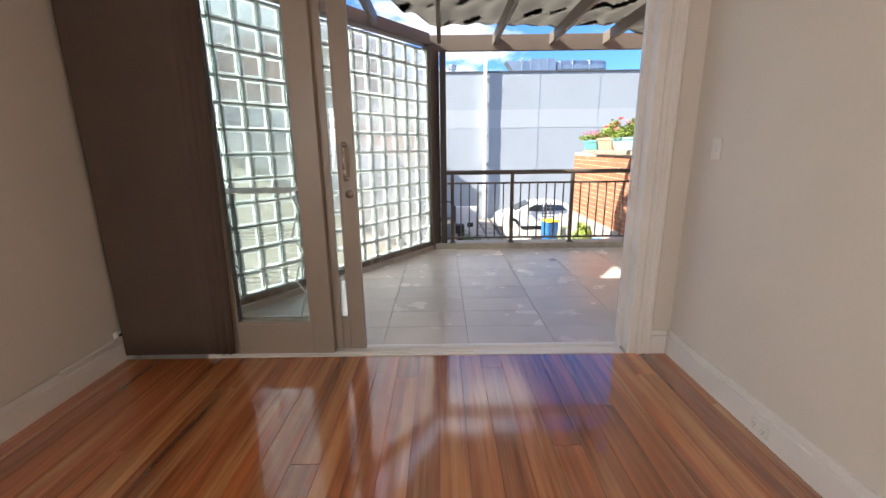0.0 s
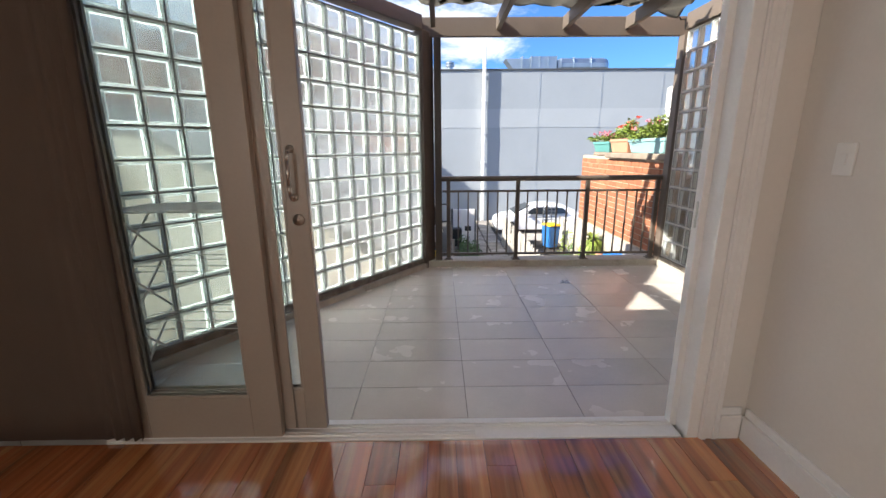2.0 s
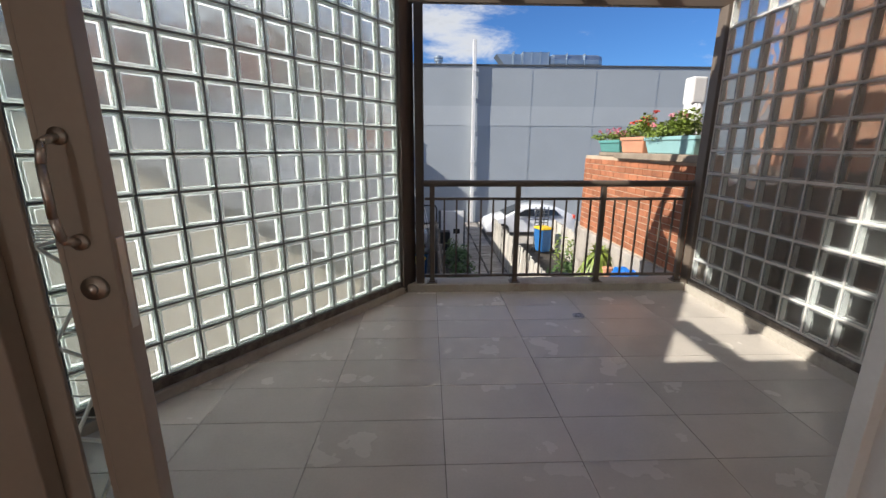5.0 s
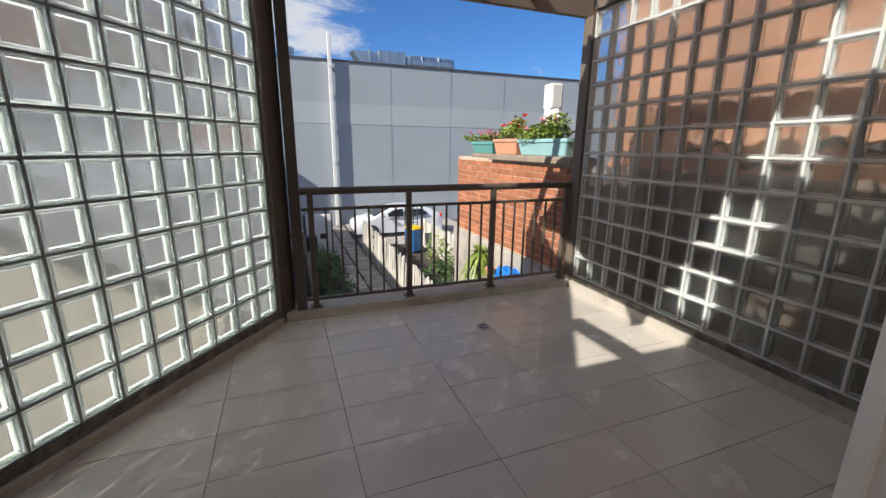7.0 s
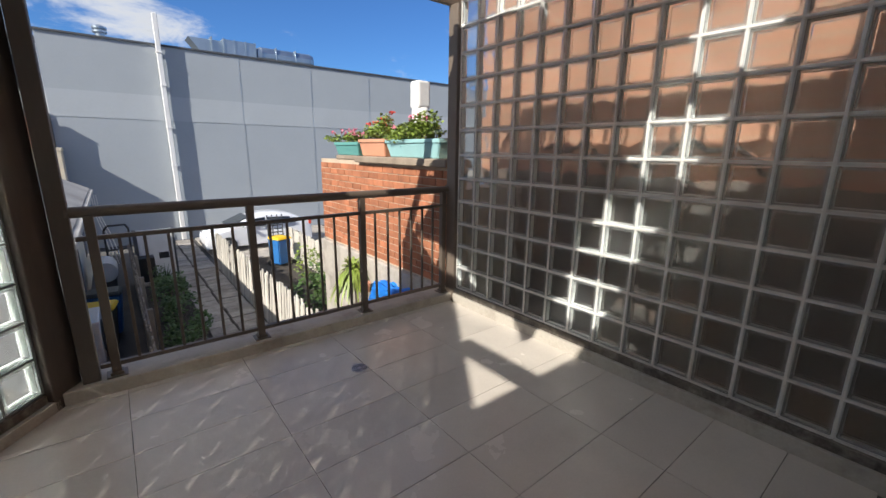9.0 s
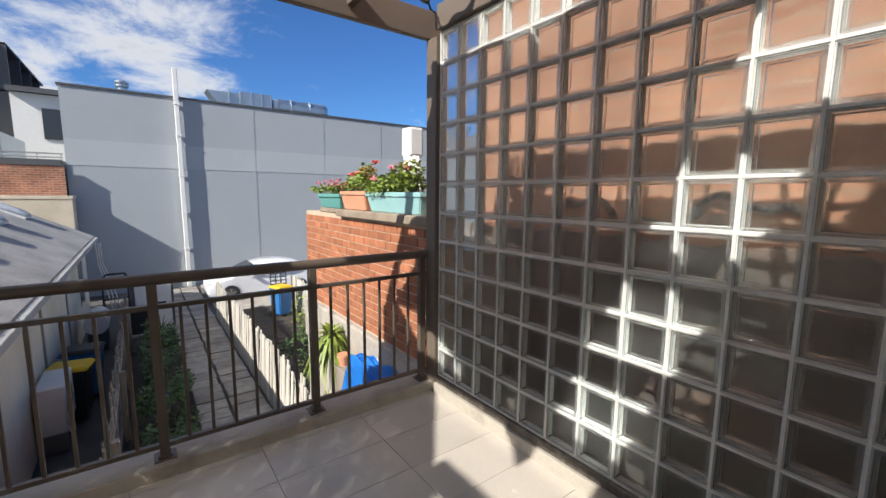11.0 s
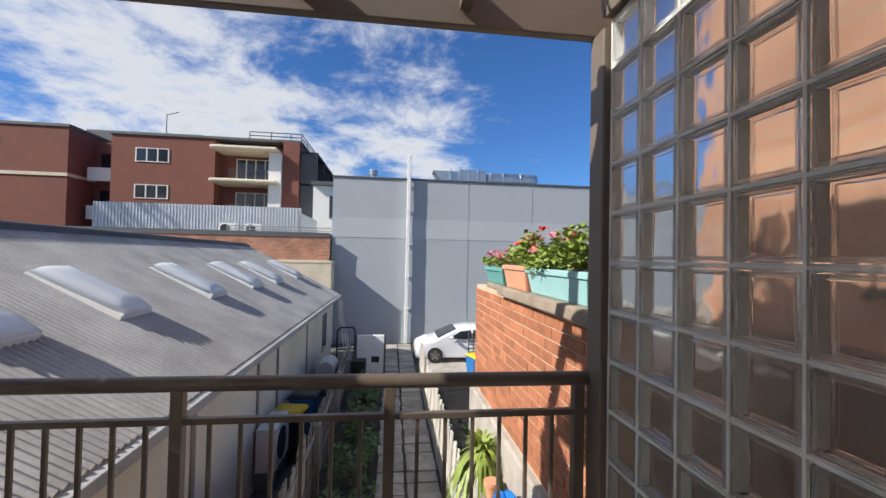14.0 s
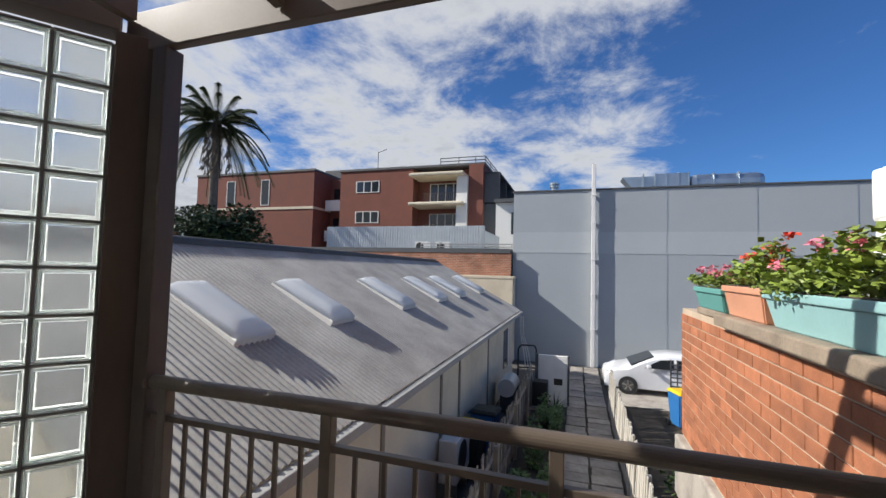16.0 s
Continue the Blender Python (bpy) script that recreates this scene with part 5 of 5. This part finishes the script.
part("body", bm, "terracotta", pot, smooth=False)
bm = bmesh.new()
rod(bm, (0, 0, 0.101), (0, 0, 0.13), 0.068, 0.068, seg=18)
part("rim", bm, "terracotta", pot, smooth=False)
st = thing("timber_stake", "tall bare timber stake in the yard", "post")
bm = bmesh.new()
rod(bm, (3.12, 9.4, GR), (3.12, 9.4, -0.75), 0.04, seg=8)
part("stake", bm, "timber", st)

# dark lattice of the yard gate
gate = thing("lattice_panel", "dark timber lattice panel by the driveway", "screen", at=(4.88, 18.75, GR))
for k in range(11):
    part("slat", one(-0.25, 0.25, -0.006, 0.006, 0.25 + 0.13 * k, 0.29 + 0.13 * k), "lead", gate)
for x in (-0.27, -0.09, 0.09, 0.27):
    part("upright", one(x - 0.02, x + 0.02, -0.025, -0.007, 0, 1.72), "lead", gate)

# ---- parked car ----
car = thing("car", "white hatchback parked beside the grey wall", "car", at=(2.85, 21.6, GR + 0.02))


def car_body():
    bm = bmesh.new()
    prof = [(0.0, 0.40), (0.02, 0.60), (0.14, 0.72), (0.42, 0.83), (0.82, 0.94), (1.25, 1.16), (1.70, 1.34), (2.15, 1.43), (2.75, 1.44), (3.35, 1.36), (3.85, 1.14), (4.12, 1.02), (4.20, 0.72), (4.18, 0.40)]
    low = 0.22
    rows = []
    for s in (-1, -0.97, -0.80, 0.80, 0.97, 1):
        rows.append([])
        for x, z in prof:
            tuck = 1.0 if z < 0.92 else 1.0 - 0.22 * (z - 0.92) / 0.6
            nose = 1.0 - 0.22 * max(0, 0.5 - x) ** 1.0 - 0.2 * max(0, x - 3.9)
            zz = z - (0.05 if abs(s) > 0.9 and z > 0.9 else 0.0) - (0.03 if abs(s) == 1 else 0)
            rows[-1].append(bm.verts.new((x, s * 0.86 * tuck * nose, zz)))
    base = [[bm.verts.new((x, s * 0.84, low)) for x, z in prof] for s in (-1, 1)]
    for a, b in zip(rows, rows[1:]):
        for i in range(len(prof) - 1):
            bm.faces.new((a[i], a[i + 1], b[i + 1], b[i]))
    for i in range(len(prof) - 1):
        bm.faces.new((base[0][i], base[0][i + 1], rows[0][i + 1], rows[0][i]))
        bm.faces.new((rows[-1][i], rows[-1][i + 1], base[1][i + 1], base[1][i]))
        bm.faces.new((base[1][i], base[1][i + 1], base[0][i + 1], base[0][i]))
    bm.faces.new([base[0][0]] + [r[0] for r in rows] + [base[1][0]])
    bm.faces.new([base[1][-1]] + [r[-1] for r in reversed(rows)] + [base[0][-1]])
    bmesh.ops.recalc_face_normals(bm, faces=bm.faces[:])
    return bm


body = part("body", car_body(), "car", car, smooth=True)
bv = body.modifiers.new("soft", "BEVEL")
bv.width = 0.03
bv.segments = 2


def plate(pts, d):
    b = bmesh.new()
    a = [b.verts.new(p) for p in pts]
    c = [b.verts.new(Vector(p) + Vector(d)) for p in pts]
    b.faces.new(a)
    b.faces.new(c[::-1])
    for i in range(len(a)):
        j = (i + 1) % len(a)
        b.faces.new((a[i], a[j], c[j], c[i]))
    bmesh.ops.recalc_face_normals(b, faces=b.faces[:])
    return b


for s in (-1, 1):
    part("side_window", plate([(1.32, s * 0.845, 0.97), (2.26, s * 0.85, 0.97), (2.26, s * 0.775, 1.31), (1.82, s * 0.785, 1.27)], (0, s * 0.012, 0)), "tint", car)
    part("side_window", plate([(2.34, s * 0.85, 0.97), (3.50, s * 0.845, 1.00), (3.22, s * 0.785, 1.26), (2.34, s * 0.775, 1.31)], (0, s * 0.012, 0)), "tint", car)
    for x in (0.78, 3.4):
        b = bmesh.new()
        rod(b, (x, s * 0.70, 0.31), (x, s * 0.875, 0.31), 0.315, seg=28)
        w = part("wheel", b, "tyre", car)
        b = bmesh.new()
        rod(b, (x, s * 0.86, 0.31), (x, s * 0.885, 0.31), 0.2, seg=20)
        part("rim", b, "lead", w)
        for k in range(5):
            b = bmesh.new()
            a = k * 2 * math.pi / 5
            box(b, -0.02, 0.02, -0.006, 0.006, 0.03, 0.19, m=pose(x, s * 0.89, 0.31, 0, math.degrees(a), 0))
            part("spoke", b, "steel", w)
    part("headlight", plate([(0.05, s * 0.72, 0.66), (0.05, s * 0.42, 0.64), (0.30, s * 0.46, 0.83), (0.50, s * 0.76, 0.86)], (-0.02, 0, 0.02)), "acrylic", car)
    part("mirror", one(1.38, 1.52, s * 0.96 - 0.08, s * 0.96 + 0.08, 0.98, 1.1, bevel=0.03), "car", car)
    part("door_handle", one(2.05, 2.2, s * 0.875 - 0.012, s * 0.875 + 0.012, 0.86, 0.89, bevel=0.005), "car", car)
part("windscreen", plate([(0.90, -0.72, 0.985), (0.90, 0.72, 0.985), (1.66, 0.60, 1.335), (1.66, -0.60, 1.335)], (-0.02, 0, 0.035)), "tint", car)
part("tail_light", one(4.08, 4.2, -0.82, -0.62, 0.85, 1.02, bevel=0.02), "flower_red", car)

# ---- palm and trees ----
def palm(at, h, seed):
    rng = random.Random(seed)
    t = thing("palm_tree", "tall date palm with drooping fronds", "tree", at=at)
    b = bmesh.new()
    for k in range(10):
        rod(b, (0, 0, h * k / 10), (0, 0, h * (k + 1) / 10), 0.42 - 0.012 * k, 0.40 - 0.012 * k, seg=12)
    rod(b, (0, 0, h - 0.4), (0, 0, h + 0.9), 0.55, 0.3, seg=12)
    part("trunk", b, "bark", t)
    verts, faces = [], []
    for i in range(64):
        a = rng.uniform(0, 2 * math.pi)
        el = rng.uniform(-0.7, 1.1)
        L = rng.uniform(4.6, 6.4)
        d = Vector((math.cos(a), math.sin(a), 0))
        side = Vector((-math.sin(a), math.cos(a), 0))
        N = 34
        prev = None
        for s in range(N + 1):
            u = s / N
            p = d * (L * u * math.cos(el) * (1 - 0.25 * u)) + Vector((0, 0, h + 0.7 + L * u * math.sin(el) - (1.2 + 1.7 * math.cos(el)) * u * u * 1.0))
            k = len(verts)
            verts += [p + side * 0.03, p - side * 0.03]
            if prev is not None:
                faces.append((prev, prev + 1, k + 1, k))
            prev = k
            if s > 3:
                for sg in (-1, 1):
                    ll = 1.0 * (1 - 0.5 * u) * rng.uniform(0.8, 1.1)
                    tip = p + side * sg * ll * 0.62 + d * ll * 0.5 + Vector((0, 0, -ll * 0.45))
                    k2 = len(verts)
                    verts += [p, p + d * 0.16, tip]
                    faces.append((k2, k2 + 1, k2 + 2))
    cloud_part("crown", (verts, faces), "palm_leaf", t, "arching feathery fronds")
    verts, faces = [], []
    for i in range(16):
        a = rng.uniform(0, 2 * math.pi)
        r = rng.uniform(0.5, 1.3)
        for s in range(30):
            p = Vector((math.cos(a) * r + rng.uniform(-0.2, 0.2), math.sin(a) * r + rng.uniform(-0.2, 0.2), h + 0.4 - s * 0.12))
            k = len(verts)
            verts += [p, p + Vector((0.05, 0.03, -0.3)), p + Vector((rng.uniform(-0.2, 0.2), rng.uniform(-0.2, 0.2), -0.5))]
            faces.append((k, k + 1, k + 2))
    cloud_part("dead_fronds", (verts, faces), "bark", t, "hanging dry brown fronds")


palm((-26.2, 30.0, GR), 15.0, 61)


def tree(at, h, r, n, mat, label, seed, size):
    rng = random.Random(seed)
    t = thing("tree", label, "tree", at=at)
    b = bmesh.new()
    rod(b, (0, 0, 0), (0, 0, h * 0.55), 0.22, 0.14, seg=8)
    pts = []
    for k in range(16):
        a, q = rng.uniform(0, 6.28), rng.uniform(0.2, 0.75)
        c = Vector((math.cos(a) * r * q, math.sin(a) * r * q, h * rng.uniform(0.45, 0.88)))
        rod(b, (0, 0, h * 0.4), c, 0.09, 0.03, seg=6)
        pts += blob_points(rng, c, (r * 0.42, r * 0.42, r * 0.36), n // 16)
    part("trunk", b, "bark", t)
    cloud_part("crown", leaf_cloud(pts, size, rng), mat, t, "dense uneven foliage")


tree((-24.6, 29.0, GR), 9.4, 3.6, 7000, "leaf_dark", "dark green bushy tree behind the roof", 71, 0.34)
tree((-31.5, 36.0, GR), 9.0, 4.0, 2500, "leaf", "lighter green tree behind the roofs", 72, 0.4)
tree((12.0, 45.0, GR), 11.4, 3.2, 1500, "leaf_dark", "distant dark tree behind the grey roof", 73, 0.4)
tree((1.2, 48.0, GR), 12.0, 3.2, 1500, "leaf_dark", "distant dark tree behind the grey roof", 74, 0.4)
bm = bmesh.new()
box(bm, -46, -26.5, 27.0, 27.4, GR, 4.6)
solid("brick_fence", bm, "brick_course", "long brick boundary wall behind the roof", "wall")
lowb = thing("white_building", "small white building beside the grey wall", "building")
part("wall", one(-4.6, -1.5, 38, 48, GR, 7.2), "plastic", lowb)
part("roof", one(-4.7, -1.4, 37.6, 48, 7.21, 7.5), "lead", lowb)
part("window", one(-3.3, -2.3, 37.9, 37.99, 4.6, 6.4), "tint", lowb)

# ---- clothes airer, drain, sail chain ----
air = thing("clothes_airer", "white folding wire clothes airer", "clothes rack")
bm = bmesh.new()
for y in (3.30, 3.68):
    tube(bm, [(-1.72, y, 1.10), (-1.08, y, 1.10)], 0.007, 6)
for x in (-1.72, -1.08):
    tube(bm, [(x, 3.30, 1.10), (x, 3.68, 1.10)], 0.007, 6)
part("top_frame", bm, "plastic", air, smooth=True)
for k in range(1, 8):
    bm = bmesh.new()
    y = 3.30 + 0.38 * k / 8
    rod(bm, (-1.72, y, 1.105), (-1.08, y, 1.105), 0.003, seg=6)
    part("wire", bm, "plastic", air, smooth=True)
for x in (-1.72, -1.08):
    for z0 in (0.06, 0.41, 0.76):
        bm = bmesh.new()
        tube(bm, [(x, 3.30, z0), (x, 3.68, z0 + 0.35)], 0.007, 6)
        part("leg", bm, "plastic", air, smooth=True)
        bm = bmesh.new()
        tube(bm, [(x + 0.012, 3.68, z0), (x + 0.012, 3.30, z0 + 0.35)], 0.007, 6)
        part("leg", bm, "plastic", air, smooth=True)
for z in (0.41, 0.76):
    for y in (3.30, 3.42, 3.56, 3.68):
        bm = bmesh.new()
        rod(bm, (-1.72, y, z), (-1.07, y, z), 0.003, seg=6)
        part("wire", bm, "plastic", air, smooth=True)
dr = thing("floor_drain", "round steel floor drain grate", "drain", at=(1.41, 5.15, FL))
bm = bmesh.new()
rod(bm, (0, 0, -0.004), (0, 0, 0.003), 0.055, seg=28)
part("ring", bm, "steel", dr)
for r in (0.045, 0.032, 0.019):
    bm = bmesh.new()
    for k in range(20):
        a = k * math.pi / 10
        if k % 5:
            box(bm, -0.006, 0.006, -0.003, 0.003, 0.0025, 0.0038, m=pose(r * math.cos(a), r * math.sin(a), 0, 0, 0, math.degrees(a) + 90))
    part("slot", bm, "black", dr)
ch = thing("chain", "short dark chain tying the shade cloth to the post", "chain")
pts = [Vector((2.50, 5.58, 2.72)), Vector((2.56, 5.63, 2.68)), Vector((2.64, 5.69, 2.70)), Vector((2.655, 5.70, 2.60))]
for a, b_ in zip(pts, pts[1:]):
    m = max(2, int((b_ - a).length / 0.022))
    for i in range(m):
        c = a.lerp(b_, (i + 0.5) / m)
        bm = bmesh.new()
        rod(bm, c - (b_ - a).normalized() * 0.014, c + (b_ - a).normalized() * 0.014, 0.005 if i % 2 else 0.007, seg=6)
        part("link", bm, "black", ch)
bm = bmesh.new()
n = 14
g = []
for i in range(n + 1):
    r = []
    for j in range(n + 1):
        u, v = i / n, j / n
        x = 2.05 + 0.46 * u
        y = 5.25 + 0.34 * v
        z = 2.80 - 0.10 * u * v - 0.02 * math.sin(9 * v + 5 * u) - 0.05 * math.sin(math.pi * u) * v
        r.append(bm.verts.new((x + 0.0, y - 0.12 * (1 - u) * v, z)))
    g.append(r)
for i in range(n):
    for j in range(n):
        bm.faces.new((g[i][j], g[i + 1][j], g[i + 1][j + 1], g[i][j + 1]))
bmesh.ops.solidify(bm, geom=bm.faces[:], thickness=0.003)
part("corner", bm, "sail", sail, "hanging corner of the cloth", True)

# ---- pieces ----
# floor boards
rng = random.Random(5)
BW = 0.132
me_cache = {}


def board_mesh(L):
    if L not in me_cache:
        me_cache[L] = mesh_of("floorboard", one(-BW / 2 + 0.0006, BW / 2 - 0.0006, -L / 2 + 0.0006, L / 2 - 0.0006, -0.019, 0.0, bevel=0.0012), "board")
    return me_cache[L]


nb_cols = int((RX - LX) / BW) + 1
for i in range(nb_cols):
    x = LX + BW * (i + 0.5)
    if x + BW / 2 > RX + 0.09:
        break
    y = -3.2 - rng.choice((0.0, 0.4, 0.9, 1.4))
    while y < WY0 - 0.02:
        L = rng.choice((1.8, 2.4, 3.0, 3.6))
        a, b_ = max(y, -3.2), min(y + L, WY0 - 0.008)
        y += L
        if b_ - a > 0.05:
            LL = round(b_ - a, 3)
            piece("floorboard", board_mesh(LL), room_floor, Matrix.Translation((x, (a + b_) / 2, FL)))

# balcony tiles
TX, TY, TW, TH = 0.235, 3.225, 0.612, 0.309


def clip(poly, p, nrm):
    out = []
    for i in range(len(poly)):
        a, b_ = poly[i], poly[(i + 1) % len(poly)]
        da, db = (a - p).dot(nrm), (b_ - p).dot(nrm)
        if da >= 0:
            out.append(a)
        if (da >= 0) != (db >= 0):
            out.append(a + (b_ - a) * (da / (da - db)))
    return out


for i in range(-4, 5):
    for j in range(-1, 9):
        x0, y0 = TX + TW * i + 0.0015, TY + TH * j + 0.0015
        poly = [Vector(q) for q in ((x0, y0), (x0 + TW - 0.003, y0), (x0 + TW - 0.003, y0 + TH - 0.003), (x0, y0 + TH - 0.003))]
        for p, nrm in ((A + NRM * 0.034, NRM), (Vector((0, WY1 + 0.022)), Vector((0, 1))), (Vector((2.656, 0)), Vector((-1, 0))), (Vector((0, 5.746)), Vector((0, -1)))):
            poly = clip(poly, p, nrm)
            if len(poly) < 3:
                break
        if len(poly) < 3:
            continue
        b = bmesh.new()
        c = Vector((x0 + TW / 2, y0 + TH / 2))
        top = [b.verts.new((v.x - c.x, v.y - c.y, 0.0)) for v in poly]
        bot = [b.verts.new((v.x - c.x, v.y - c.y, -0.012)) for v in poly]
        try:
            b.faces.new(top)
            for k in range(len(top)):
                k2 = (k + 1) % len(top)
                b.faces.new((top[k2], top[k], bot[k], bot[k2]))
        except ValueError:
            b.free()
            continue
        bmesh.ops.recalc_face_normals(b, faces=b.faces[:])
        piece("tile", mesh_of("tile", b, "tile"), balcony, Matrix.Translation((c.x, c.y, FL + rng.uniform(-0.0006, 0.0004))))

# bricks of the terrace wall
BL, BH = 0.23, 0.083
bm_full = mesh_of("brick", one(-0.05, 0.05, -BL / 2 + 0.005, BL / 2 - 0.005, -BH / 2 + 0.005, BH / 2 - 0.005, bevel=0.003), "brick")
bm_half = mesh_of("brick", one(-0.05, 0.05, -BL / 4 + 0.005, BL / 4 - 0.005, -BH / 2 + 0.005, BH / 2 - 0.005, bevel=0.003), "brick")
zrow = 0.075
j = 0
while zrow + BH < 1.292:
    y = 6.0
    first = True
    while y < 9.08:
        half = (first and j % 2) or (y + BL > 9.1)
        L = BL / 2 if half else BL
        if y + L > 9.12:
            break
        piece("brick", bm_half if half else bm_full, terrace, pose(BX + 0.05 + rng.uniform(-0.0015, 0.0015), y + L / 2, zrow + BH / 2))
        y += L
        first = False
    for k, x in enumerate((BX + 0.115 + 0.05,)):
        piece("brick", bm_half, terrace, pose(x + 0.0, 9.075, zrow + BH / 2, 0, 0, 90))
    zrow += BH
    j += 1

# pavers of the lane
pv = {}
for w in (0.55, 0.62):
    pv[w] = mesh_of("paver", one(-w / 2 + 0.012, w / 2 - 0.012, -0.2 + 0.012, 0.2 - 0.012, -0.05, 0.0, bevel=0.01), "paver")
y = 6.2
while y < 24.3:
    for w, x in ((0.55, 1.58 + 0.29), (0.62, 1.58 + 0.58 + 0.33)):
        piece("paver", pv[w], lane, pose(x + rng.uniform(-0.015, 0.015), y + rng.uniform(-0.02, 0.02), GR + 0.03 + rng.uniform(-0.01, 0.012), rng.uniform(-1, 1), rng.uniform(-1, 1), rng.uniform(-2, 2)))
    y += 0.4
